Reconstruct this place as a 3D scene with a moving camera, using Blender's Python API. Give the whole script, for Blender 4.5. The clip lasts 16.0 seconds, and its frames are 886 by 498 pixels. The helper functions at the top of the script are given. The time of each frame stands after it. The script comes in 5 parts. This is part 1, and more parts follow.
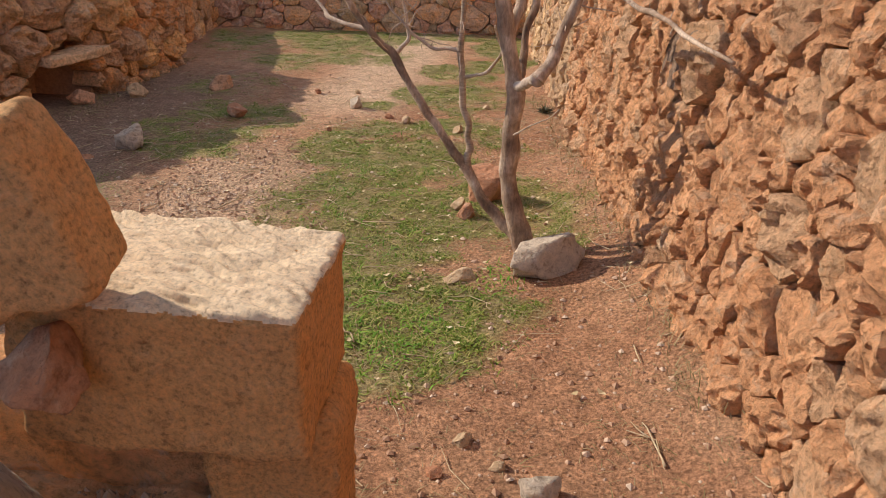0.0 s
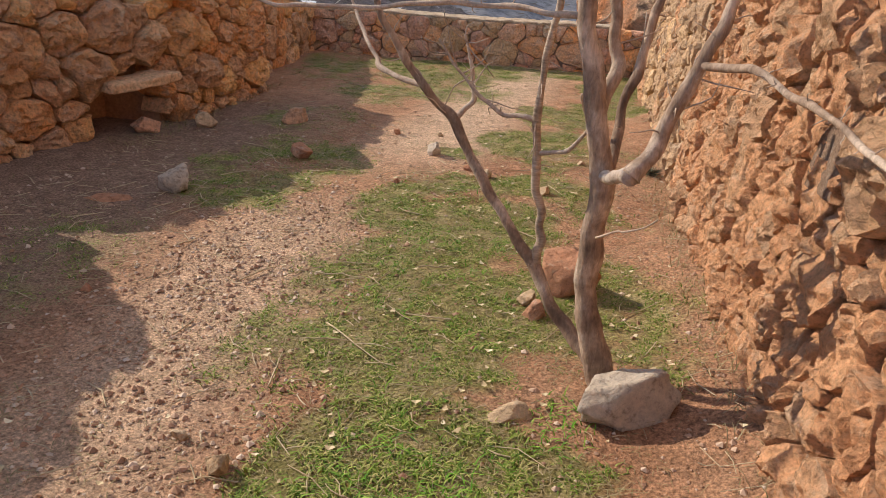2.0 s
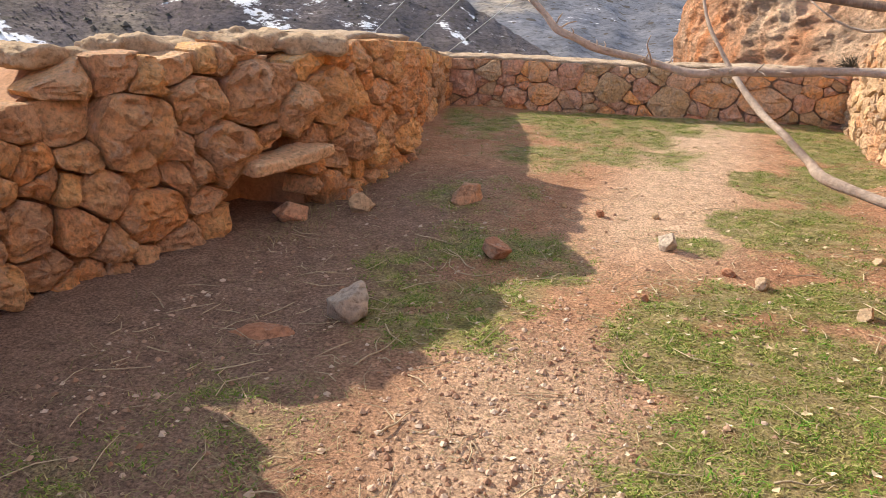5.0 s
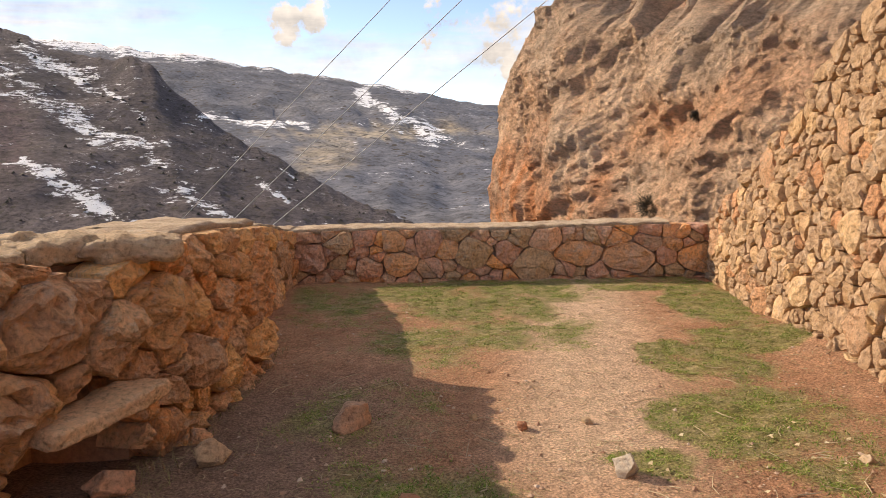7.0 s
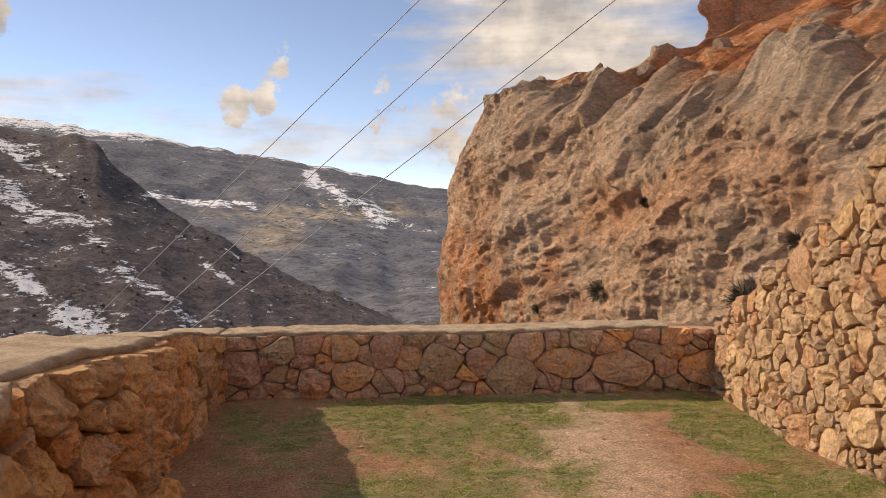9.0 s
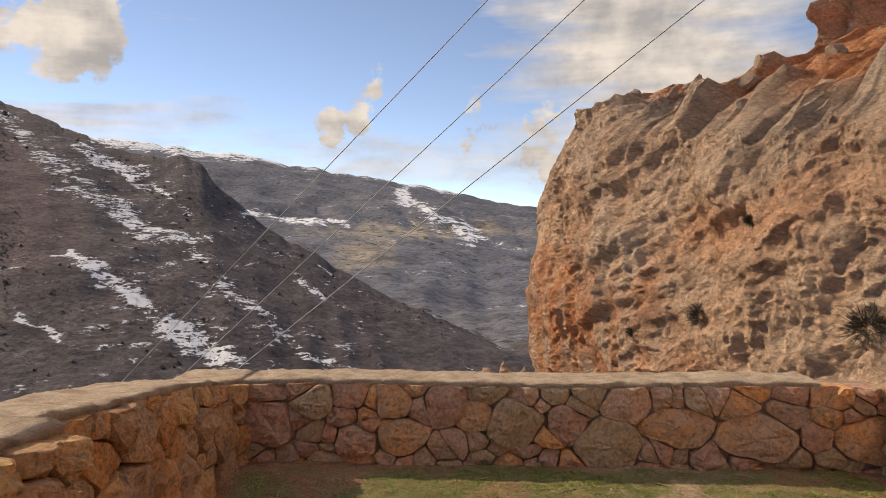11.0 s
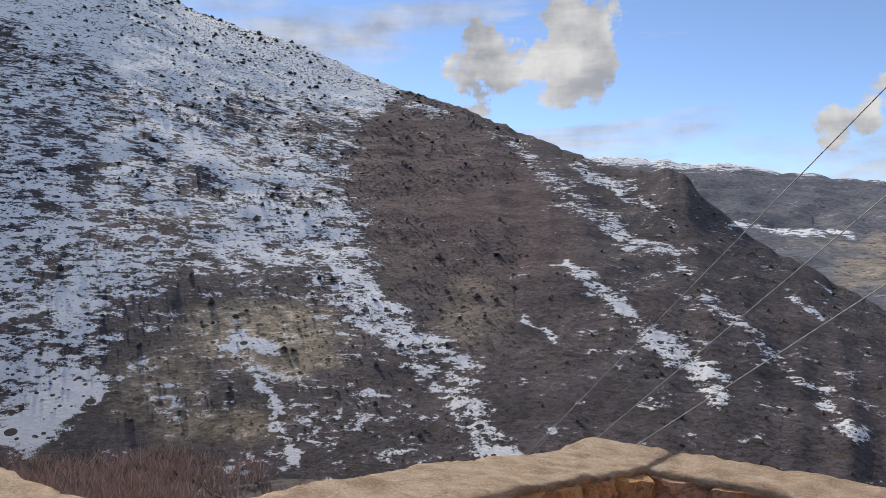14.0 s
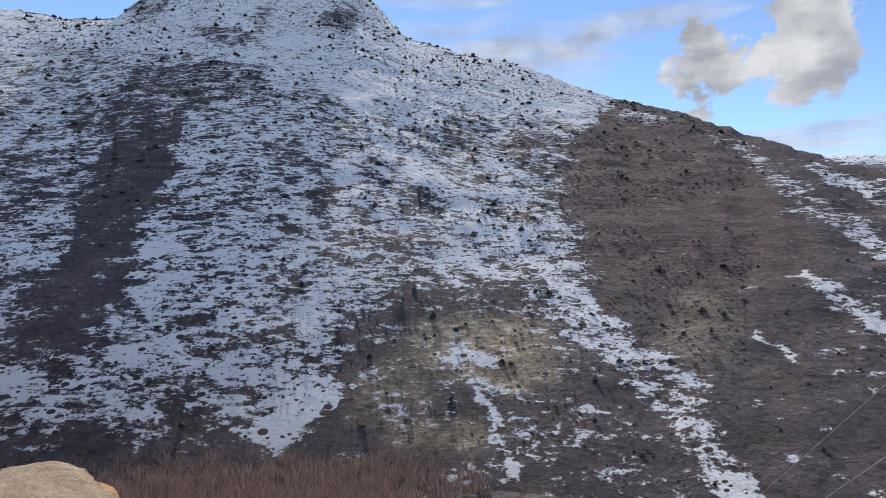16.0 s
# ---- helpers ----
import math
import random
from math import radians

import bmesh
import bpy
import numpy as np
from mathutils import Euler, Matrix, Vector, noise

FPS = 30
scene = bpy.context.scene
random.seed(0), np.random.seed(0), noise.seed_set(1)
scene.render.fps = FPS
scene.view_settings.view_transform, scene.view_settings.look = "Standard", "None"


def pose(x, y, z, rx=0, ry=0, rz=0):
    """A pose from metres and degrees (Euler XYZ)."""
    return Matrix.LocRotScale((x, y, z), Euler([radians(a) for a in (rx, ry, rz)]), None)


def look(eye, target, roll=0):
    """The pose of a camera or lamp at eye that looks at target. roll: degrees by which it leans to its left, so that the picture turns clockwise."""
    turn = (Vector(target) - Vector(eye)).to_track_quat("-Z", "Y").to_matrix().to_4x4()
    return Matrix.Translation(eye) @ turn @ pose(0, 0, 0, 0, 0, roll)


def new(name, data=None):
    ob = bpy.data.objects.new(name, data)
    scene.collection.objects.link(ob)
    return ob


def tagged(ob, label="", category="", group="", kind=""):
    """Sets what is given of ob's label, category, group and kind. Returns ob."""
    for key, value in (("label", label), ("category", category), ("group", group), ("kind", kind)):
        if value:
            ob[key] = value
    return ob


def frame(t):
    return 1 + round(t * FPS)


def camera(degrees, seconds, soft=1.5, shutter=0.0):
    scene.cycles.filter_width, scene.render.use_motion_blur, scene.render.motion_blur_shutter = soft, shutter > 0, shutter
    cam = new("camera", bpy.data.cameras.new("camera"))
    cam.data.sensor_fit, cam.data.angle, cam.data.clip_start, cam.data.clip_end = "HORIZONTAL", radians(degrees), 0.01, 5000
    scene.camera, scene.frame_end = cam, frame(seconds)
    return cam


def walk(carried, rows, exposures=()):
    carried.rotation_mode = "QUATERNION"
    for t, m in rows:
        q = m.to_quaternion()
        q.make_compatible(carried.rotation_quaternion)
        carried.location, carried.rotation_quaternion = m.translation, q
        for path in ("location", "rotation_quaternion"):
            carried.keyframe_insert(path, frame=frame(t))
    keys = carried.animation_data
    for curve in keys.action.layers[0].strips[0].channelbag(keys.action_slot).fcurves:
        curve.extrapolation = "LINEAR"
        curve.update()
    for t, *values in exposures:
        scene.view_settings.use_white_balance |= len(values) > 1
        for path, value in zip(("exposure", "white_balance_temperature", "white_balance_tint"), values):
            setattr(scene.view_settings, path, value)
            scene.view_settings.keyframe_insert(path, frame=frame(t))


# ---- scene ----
cam = camera(61.5, 16.0, soft=0.6)
PATH = [
    (0, (-0.033, 0.595, 1.442), (-0.031, 2.429, 0.643), 1.9),
    (0.5, (0.073, 0.734, 1.471), (0.04, 2.572, 0.683), 2.1),
    (1, (0.124, 0.911, 1.469), (0.038, 2.751, 0.69), 2.4),
    (1.5, (0.097, 1.179, 1.47), (-0.065, 3.021, 0.707), 2.9),
    (2, (0.095, 1.426, 1.476), (-0.17, 3.258, 0.718), 3.5),
    (2.5, (0.136, 1.732, 1.467), (-0.264, 3.534, 0.697), 4.1),
    (3, (0.067, 1.965, 1.45), (-0.481, 3.716, 0.654), 4.1),
    (3.2, (-0.006, 2.043, 1.439), (-0.606, 3.773, 0.636), 4.2),
    (5.3, (-1.08, 2.757, 1.375), (-1.534, 4.605, 0.76), -0.1),
    (5.5, (-1.131, 2.828, 1.381), (-1.534, 4.699, 0.803), -0.4),
    (6, (-1.225, 3.132, 1.406), (-1.487, 5.06, 0.942), -1.0),
    (6.5, (-1.315, 3.403, 1.431), (-1.464, 5.364, 1.069), -1.5),
    (7, (-1.463, 3.667, 1.463), (-1.535, 5.647, 1.187), -1.4),
    (7.5, (-1.572, 3.942, 1.474), (-1.582, 5.931, 1.268), -1.2),
    (8, (-1.625, 4.294, 1.492), (-1.579, 6.288, 1.349), -0.8),
    (8.2, (-1.651, 4.421, 1.507), (-1.579, 6.416, 1.384), -0.7),
    (10.3, (-1.569, 5.875, 1.558), (-1.502, 7.874, 1.546), -0.5),
    (10.5, (-1.556, 6.026, 1.574), (-1.543, 8.026, 1.564), -0.5),
    (11, (-1.479, 6.354, 1.564), (-1.646, 8.347, 1.554), -0.4),
    (11.5, (-1.431, 6.683, 1.55), (-1.826, 8.643, 1.53), -0.5),
    (12, (-1.481, 7.015, 1.55), (-2.114, 8.912, 1.52), -0.6),
    (12.5, (-1.483, 7.287, 1.59), (-2.325, 9.101, 1.56), -0.5),
    (12.6, (-1.465, 7.339, 1.595), (-2.348, 9.134, 1.568), -0.6),
    (13, (-1.474, 7.56, 1.638), (-2.498, 9.279, 1.624), -0.4),
    (13.5, (-1.574, 7.807, 1.654), (-2.752, 9.423, 1.662), -0.1),
    (14, (-1.728, 8.141, 1.649), (-3.037, 9.653, 1.671), 0.4),
    (14.5, (-1.91, 8.448, 1.638), (-3.325, 9.861, 1.662), 0.6),
    (15, (-2.046, 8.622, 1.628), (-3.551, 9.94, 1.65), 0.5),
    (15.5, (-2.133, 8.697, 1.623), (-3.724, 9.907, 1.655), 0.0),
    (16, (-2.168, 8.705, 1.622), (-3.851, 9.783, 1.681), -0.4),
]

walk(cam, [(t, look(eye, target, roll)) for t, eye, target, roll in PATH],
     [(0.0, 0.84, 7200, 13), (3.2, 1.04, 6900, 11), (5.5, 1.45, 7300, 11), (6.5, 1.12, 7700, 13), (8.0, 0.65, 8300, 16), (10.5, 0.5, 8100, 15), (12.0, 0.45, 7400, 13), (13.5, 0.38, 6700, 11), (16.0, 0.45, 6300, 10)])

# ---- world, sun, exposure ----
SUN_YAW, SUN_ELEV = radians(66), radians(30)
sun_dir = Vector((-math.sin(SUN_YAW) * math.cos(SUN_ELEV), math.cos(SUN_YAW) * math.cos(SUN_ELEV), math.sin(SUN_ELEV)))


def mk(tree, kind, **sets):
    n = tree.nodes.new(kind)
    for k, v in sets.items():
        if k in n.inputs:
            n.inputs[k].default_value = v
    return n


def ramp(t, stops):
    r = t.nodes.new("ShaderNodeValToRGB")
    e = r.color_ramp.elements
    while len(e) < len(stops):
        e.new(0.5)
    for k, (p, c) in enumerate(stops):
        e[k].position, e[k].color = p, (*c, 1)
    return r


def noise_node(t, vec, scale, detail=6.0, rough=0.6, dist=0.0):
    n = mk(t, "ShaderNodeTexNoise", Scale=scale, Detail=detail, Roughness=rough, Distortion=dist)
    t.links.new(vec, n.inputs["Vector"])
    return n


def sky_world():
    w = bpy.data.worlds.new("sky")
    w.use_nodes = True
    t = w.node_tree
    t.nodes.clear()
    out = t.nodes.new("ShaderNodeOutputWorld")
    bg = mk(t, "ShaderNodeBackground", Strength=0.15)
    sky = t.nodes.new("ShaderNodeTexSky")
    sky.sky_type, sky.sun_disc = "NISHITA", False
    sky.sun_elevation, sky.sun_rotation = SUN_ELEV, -SUN_YAW
    sky.air_density, sky.dust_density, sky.ozone_density = 0.6, 0.0, 1.2
    sky.altitude = 1500
    tc = t.nodes.new("ShaderNodeTexCoord")
    # clouds: soft noise on the sky dome, flattened towards the horizon
    mp = t.nodes.new("ShaderNodeMapping")
    mp.inputs["Scale"].default_value = (1.0, 1.0, 6.0)
    t.links.new(tc.outputs["Generated"], mp.inputs["Vector"])
    nz = mk(t, "ShaderNodeTexNoise", Scale=2.6, Detail=9.0, Roughness=0.56, Distortion=0.25)
    t.links.new(mp.outputs[0], nz.inputs["Vector"])
    rp = t.nodes.new("ShaderNodeValToRGB")
    rp.color_ramp.elements[0].position, rp.color_ramp.elements[1].position = 0.52, 0.72
    t.links.new(nz.outputs["Fac"], rp.inputs["Fac"])
    nz2 = mk(t, "ShaderNodeTexNoise", Scale=7.0, Detail=6.0, Roughness=0.6)
    t.links.new(mp.outputs[0], nz2.inputs["Vector"])
    rp2 = t.nodes.new("ShaderNodeValToRGB")
    rp2.color_ramp.elements[0].color, rp2.color_ramp.elements[1].color = (1.9, 2.0, 2.2, 1), (3.7, 3.7, 3.7, 1)
    rp2.color_ramp.elements[0].position, rp2.color_ramp.elements[1].position = 0.38, 0.6
    nzs = mk(t, "ShaderNodeTexNoise", Scale=16.0, Detail=6.0, Roughness=0.55)
    t.links.new(tc.outputs["Generated"], nzs.inputs["Vector"])
    av = t.nodes.new("ShaderNodeMixRGB")
    av.inputs["Fac"].default_value = 0.6
    t.links.new(nz2.outputs["Fac"], av.inputs["Color1"])
    t.links.new(nzs.outputs["Fac"], av.inputs["Color2"])
    t.links.new(av.outputs[0], rp2.inputs["Fac"])
    cover = rp.outputs["Color"]
    nz3 = mk(t, "ShaderNodeTexNoise", Scale=14.0, Detail=8.0, Roughness=0.6)
    t.links.new(tc.outputs["Generated"], nz3.inputs["Vector"])
    # cumulus heads and a broad veil: yaw, elevation, radius, softness
    for yaw, elev, rad, soft in ((32.4, 15.2, 0.036, 0.02), (30.2, 14.6, 0.034, 0.02), (31.6, 13.0, 0.030, 0.02), (28.6, 14.2, 0.022, 0.02), (33.0, 12.2, 0.020, 0.03), (38.2, 14.6, 0.013, 0.02), (36.6, 14.8, 0.008, 0.02), (38, 11.6, 0.020, 0.02), (39, 17.5, 0.008, 0.015), (29.5, 13.4, 0.02, 0.03), (10.9, 9.8, 0.010, 0.02), (3.6, 8.7, 0.012, 0.02), (-3, 7.0, 0.02, 0.03), (-9, 16.0, 0.19, 0.16)):
        a, e = radians(yaw), radians(elev)
        vd = t.nodes.new("ShaderNodeVectorMath")
        vd.operation = "DISTANCE"
        vd.inputs[1].default_value = (-math.sin(a) * math.cos(e), math.cos(a) * math.cos(e), math.sin(e))
        t.links.new(tc.outputs["Generated"], vd.inputs[0])
        ad = t.nodes.new("ShaderNodeMath")
        ad.operation = "MULTIPLY_ADD"
        ad.inputs[1].default_value = -0.34 if rad < 0.1 else -0.8
        t.links.new(nz3.outputs["Fac"] if rad < 0.1 else nz.outputs["Fac"], ad.inputs[0])
        t.links.new(vd.outputs["Value"], ad.inputs[2])
        mr = t.nodes.new("ShaderNodeMapRange")
        lo = rad - (0.17 if rad < 0.1 else 0.4)
        mr.inputs["From Min"].default_value, mr.inputs["From Max"].default_value = lo + soft * 0.5, lo - soft * 0.5
        t.links.new(ad.outputs[0], mr.inputs["Value"])
        mxx = t.nodes.new("ShaderNodeMath")
        mxx.operation = "MAXIMUM"
        t.links.new(cover, mxx.inputs[0])
        t.links.new(mr.outputs[0], mxx.inputs[1])
        cover = mxx.outputs[0]
    sx = t.nodes.new("ShaderNodeSeparateXYZ")
    t.links.new(tc.outputs["Generated"], sx.inputs[0])
    # unseen broken cloud added overhead, as fill light for the shade
    high = mk(t, "ShaderNodeMapRange", **{"From Min": 0.3, "From Max": 0.6, "To Min": -0.28, "To Max": 0.03})
    t.links.new(sx.outputs["Z"], high.inputs["Value"])
    hs = t.nodes.new("ShaderNodeMath")
    hs.operation = "ADD"
    t.links.new(high.outputs[0], hs.inputs[0])
    t.links.new(nz.outputs["Fac"], hs.inputs[1])
    hr = mk(t, "ShaderNodeMapRange", **{"From Min": 0.44, "From Max": 0.62})
    t.links.new(hs.outputs[0], hr.inputs["Value"])
    mh = t.nodes.new("ShaderNodeMath")
    mh.operation = "MAXIMUM"
    t.links.new(cover, mh.inputs[0])
    t.links.new(hr.outputs[0], mh.inputs[1])
    cover = mh.outputs[0]
    # wisps in a low belt above the horizon
    belt = ramp(t, [(0.04, (0, 0, 0)), (0.09, (0.42, 0.42, 0.42)), (0.135, (0.34, 0.34, 0.34)), (0.18, (0, 0, 0))])
    t.links.new(sx.outputs["Z"], belt.inputs["Fac"])
    mb = t.nodes.new("ShaderNodeMapping")
    mb.inputs["Scale"].default_value = (1.0, 1.0, 3.5)
    t.links.new(tc.outputs["Generated"], mb.inputs["Vector"])
    nb = noise_node(t, mb.outputs[0], 6.0, 8, 0.6, 0.3)
    wisp = t.nodes.new("ShaderNodeMath")
    wisp.operation = "ADD"
    t.links.new(nb.outputs["Fac"], wisp.inputs[0])
    t.links.new(belt.outputs[0], wisp.inputs[1])
    wr = t.nodes.new("ShaderNodeMapRange")
    wr.inputs["From Min"].default_value, wr.inputs["From Max"].default_value, wr.inputs["To Max"].default_value = 0.74, 1.06, 0.85
    t.links.new(wisp.outputs[0], wr.inputs["Value"])
    mw = t.nodes.new("ShaderNodeMath")
    mw.operation = "MAXIMUM"
    t.links.new(cover, mw.inputs[0])
    t.links.new(wr.outputs[0], mw.inputs[1])
    cover = mw.outputs[0]
    mx = t.nodes.new("ShaderNodeMixRGB")
    t.links.new(cover, mx.inputs["Fac"])
    t.links.new(sky.outputs[0], mx.inputs["Color1"])
    t.links.new(rp2.outputs["Color"], mx.inputs["Color2"])
    t.links.new(mx.outputs[0], bg.inputs["Color"])
    t.links.new(bg.outputs[0], out.inputs["Surface"])
    scene.world = w


sky_world()


sun = new("sun", bpy.data.lights.new("sun", "SUN"))
sun.data.energy, sun.data.angle, sun.data.color = 2.8, radians(0.5), (1.0, 0.90, 0.76)
sun.matrix_world = look(sun_dir * 50, (0, 0, 0))

# ---- materials ----


def base_mat(name, rough=0.9):
    m = bpy.data.materials.new(name)
    m.use_nodes = True
    t = m.node_tree
    b = t.nodes["Principled BSDF"]
    b.inputs["Roughness"].default_value = rough
    b.inputs["Specular IOR Level"].default_value = 0.25
    return m, t, b


def mix(t, fac, a, b, blend="MIX"):
    m = t.nodes.new("ShaderNodeMixRGB")
    m.blend_type = blend
    for sock, v in (("Fac", fac), ("Color1", a), ("Color2", b)):
        if isinstance(v, (int, float)):
            m.inputs[sock].default_value = v
        elif isinstance(v, tuple):
            m.inputs[sock].default_value = (*v, 1)
        else:
            t.links.new(v, m.inputs[sock])
    return m.outputs[0]


def bump(t, b, heights, dist):
    last = None
    for h, s in heights:
        n = mk(t, "ShaderNodeBump", Strength=s, Distance=dist)
        t.links.new(h, n.inputs["Height"])
        if last is not None:
            t.links.new(last, n.inputs["Normal"])
        last = n.outputs[0]
    t.links.new(last, b.inputs["Normal"])


def rock_mat(name, palette, vein=(0.55, 0.45, 0.36), scale=1.0, vary=0.9, vein_amount=0.5, bump_d=0.02):
    """Rough limestone: a colour of its own for each piece, stains at two scales, pale veins and pitted relief."""
    m, t, b = base_mat(name, 0.92)
    pos = t.nodes.new("ShaderNodeTexCoord").outputs["Object"]
    info = t.nodes.new("ShaderNodeObjectInfo")
    add = t.nodes.new("ShaderNodeVectorMath")
    t.links.new(pos, add.inputs[0])
    cmb = t.nodes.new("ShaderNodeCombineXYZ")
    mul = t.nodes.new("ShaderNodeMath")
    mul.operation = "MULTIPLY"
    mul.inputs[1].default_value = 37.0
    t.links.new(info.outputs["Random"], mul.inputs[0])
    for k in range(3):
        t.links.new(mul.outputs[0], cmb.inputs[k])
    t.links.new(cmb.outputs[0], add.inputs[1])
    vec = add.outputs[0]
    big = noise_node(t, vec, 3.0 * scale, 5, 0.62, 0.4)
    fine = noise_node(t, vec, 38.0 * scale, 7, 0.7)
    mid = noise_node(t, vec, 11.0 * scale, 7, 0.66, 0.6)
    step = 1.0 / (len(palette) - 1)
    pick = ramp(t, [(k * step, c) for k, c in enumerate(palette)])
    s = t.nodes.new("ShaderNodeMath")
    s.operation = "MULTIPLY_ADD"
    s.inputs[1].default_value = 0.55
    t.links.new(big.outputs["Fac"], s.inputs[0])
    off = t.nodes.new("ShaderNodeMath")
    off.operation = "MULTIPLY_ADD"
    off.inputs[1].default_value, off.inputs[2].default_value = vary, 0.22 - vary / 2
    t.links.new(info.outputs["Random"], off.inputs[0])
    t.links.new(off.outputs[0], s.inputs[2])
    t.links.new(s.outputs[0], pick.inputs["Fac"])
    vr = ramp(t, [(0.54, (0, 0, 0)), (0.64, (vein_amount,) * 3)])
    t.links.new(mid.outputs["Fac"], vr.inputs["Fac"])
    c = mix(t, vr.outputs[0], pick.outputs[0], vein)
    dr = ramp(t, [(0.32, (0.55, 0.5, 0.47)), (0.47, (1.08, 1.08, 1.08)), (0.66, (1.45, 1.42, 1.38))])
    t.links.new(fine.outputs["Fac"], dr.inputs["Fac"])
    c = mix(t, 0.85, c, dr.outputs[0], "MULTIPLY")
    pit = ramp(t, [(0.28, (0.5, 0.45, 0.42)), (0.40, (1, 1, 1))])
    t.links.new(mid.outputs["Fac"], pit.inputs["Fac"])
    c = mix(t, 0.8, c, pit.outputs[0], "MULTIPLY")
    t.links.new(c, b.inputs["Base Color"])
    bump(t, b, [(big.outputs["Fac"], 0.6), (mid.outputs["Fac"], 1.0), (fine.outputs["Fac"], 0.8)], bump_d * 1.4)
    return m


ORANGE = [(0.5, 0.314, 0.198), (0.8, 0.38, 0.153), (0.68, 0.418, 0.252), (0.85, 0.494, 0.216), (0.58, 0.342, 0.207), (0.82, 0.522, 0.297)]
SALMON = [(0.529, 0.259, 0.132), (0.655, 0.345, 0.19), (0.713, 0.402, 0.23), (0.598, 0.38, 0.241), (0.759, 0.448, 0.253)]
BROWN = [(0.456, 0.312, 0.228), (0.696, 0.336, 0.204), (0.576, 0.372, 0.252), (0.84, 0.396, 0.156), (0.504, 0.336, 0.24), (0.792, 0.456, 0.288)]
M_STONE_L = rock_mat("orange_rubble_stone", ORANGE, bump_d=0.028)
M_STONE_R = rock_mat("salmon_rubble_stone", SALMON, vein=(0.62, 0.46, 0.34), vary=0.7, bump_d=0.034)
M_STONE_F = rock_mat("brown_rubble_stone", BROWN, vein=(0.42, 0.33, 0.28))
M_STONE_Y = rock_mat("tan_rubble_stone", [(0.36, 0.22, 0.13), (0.58, 0.38, 0.21), (0.46, 0.31, 0.20), (0.66, 0.45, 0.26), (0.42, 0.25, 0.15)], vein=(0.62, 0.5, 0.38), vary=0.8)
M_STONE_F2 = rock_mat("rose_rubble_stone", [(0.46, 0.24, 0.16), (0.58, 0.32, 0.22), (0.66, 0.42, 0.31)], vein=(0.55, 0.42, 0.36), vary=0.4)
M_STONE_F3 = rock_mat("olive_rubble_stone", [(0.42, 0.27, 0.16), (0.54, 0.36, 0.22), (0.62, 0.44, 0.29)], vein=(0.4, 0.34, 0.26), vary=0.4)
M_GREY = rock_mat("grey_limestone", [(0.36, 0.31, 0.26), (0.52, 0.45, 0.38), (0.62, 0.55, 0.47)], vary=0.4)
M_TAN = rock_mat("tan_cut_stone", [(0.40, 0.27, 0.16), (0.52, 0.38, 0.25), (0.58, 0.45, 0.31)], vary=0.3)
M_BLOCK = rock_mat("ochre_block_stone", [(0.58, 0.29, 0.11), (0.68, 0.37, 0.16), (0.72, 0.46, 0.26)], vary=0.2, scale=2.6, vein_amount=0.1, bump_d=0.012)
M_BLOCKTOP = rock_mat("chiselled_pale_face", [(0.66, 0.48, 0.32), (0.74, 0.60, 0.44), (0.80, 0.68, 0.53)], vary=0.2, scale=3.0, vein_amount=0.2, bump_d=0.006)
M_LINTEL = rock_mat("warm_tan_slab", [(0.60, 0.38, 0.22), (0.70, 0.47, 0.29), (0.74, 0.54, 0.36)], vary=0.2, vein_amount=0.2)
M_RED = rock_mat("red_field_stone", [(0.36, 0.17, 0.11), (0.46, 0.23, 0.14), (0.5, 0.3, 0.2)], vary=0.3)


def plain_noise_mat(name, stops, scales=(2.0, 14.0), rough=0.95, bump_d=0.01, strength=0.7):
    m, t, b = base_mat(name, rough)
    pos = t.nodes.new("ShaderNodeTexCoord").outputs["Object"]
    big = noise_node(t, pos, scales[0], 6, 0.6, 0.3)
    fine = noise_node(t, pos, scales[1], 8, 0.7)
    r = ramp(t, stops)
    t.links.new(big.outputs["Fac"], r.inputs["Fac"])
    d = ramp(t, [(0.3, (0.6, 0.6, 0.6)), (0.7, (1.2, 1.2, 1.2))])
    t.links.new(fine.outputs["Fac"], d.inputs["Fac"])
    t.links.new(mix(t, 0.9, r.outputs[0], d.outputs[0], "MULTIPLY"), b.inputs["Base Color"])
    bump(t, b, [(big.outputs["Fac"], strength * 0.6), (fine.outputs["Fac"], strength)], bump_d)
    return m


M_MORTAR = plain_noise_mat("clay_mortar", [(0.3, (0.44, 0.24, 0.14)), (0.7, (0.58, 0.34, 0.21))], (4, 40))
M_MORTAR_F = plain_noise_mat("grey_clay_mortar", [(0.3, (0.32, 0.22, 0.16)), (0.7, (0.46, 0.33, 0.25))], (4, 40))
M_CAP = plain_noise_mat("lime_cap", [(0.34, (0.46, 0.33, 0.23)), (0.5, (0.62, 0.47, 0.33)), (0.66, (0.74, 0.60, 0.45))], (9, 70), bump_d=0.045)
M_STRAW = plain_noise_mat("dry_straw", [(0.3, (0.48, 0.38, 0.25)), (0.7, (0.68, 0.57, 0.40))], (6, 60))
M_WIRE = plain_noise_mat("aluminium_cable", [(0.3, (0.6, 0.6, 0.61)), (0.7, (0.72, 0.72, 0.73))], (6, 60), 0.5)


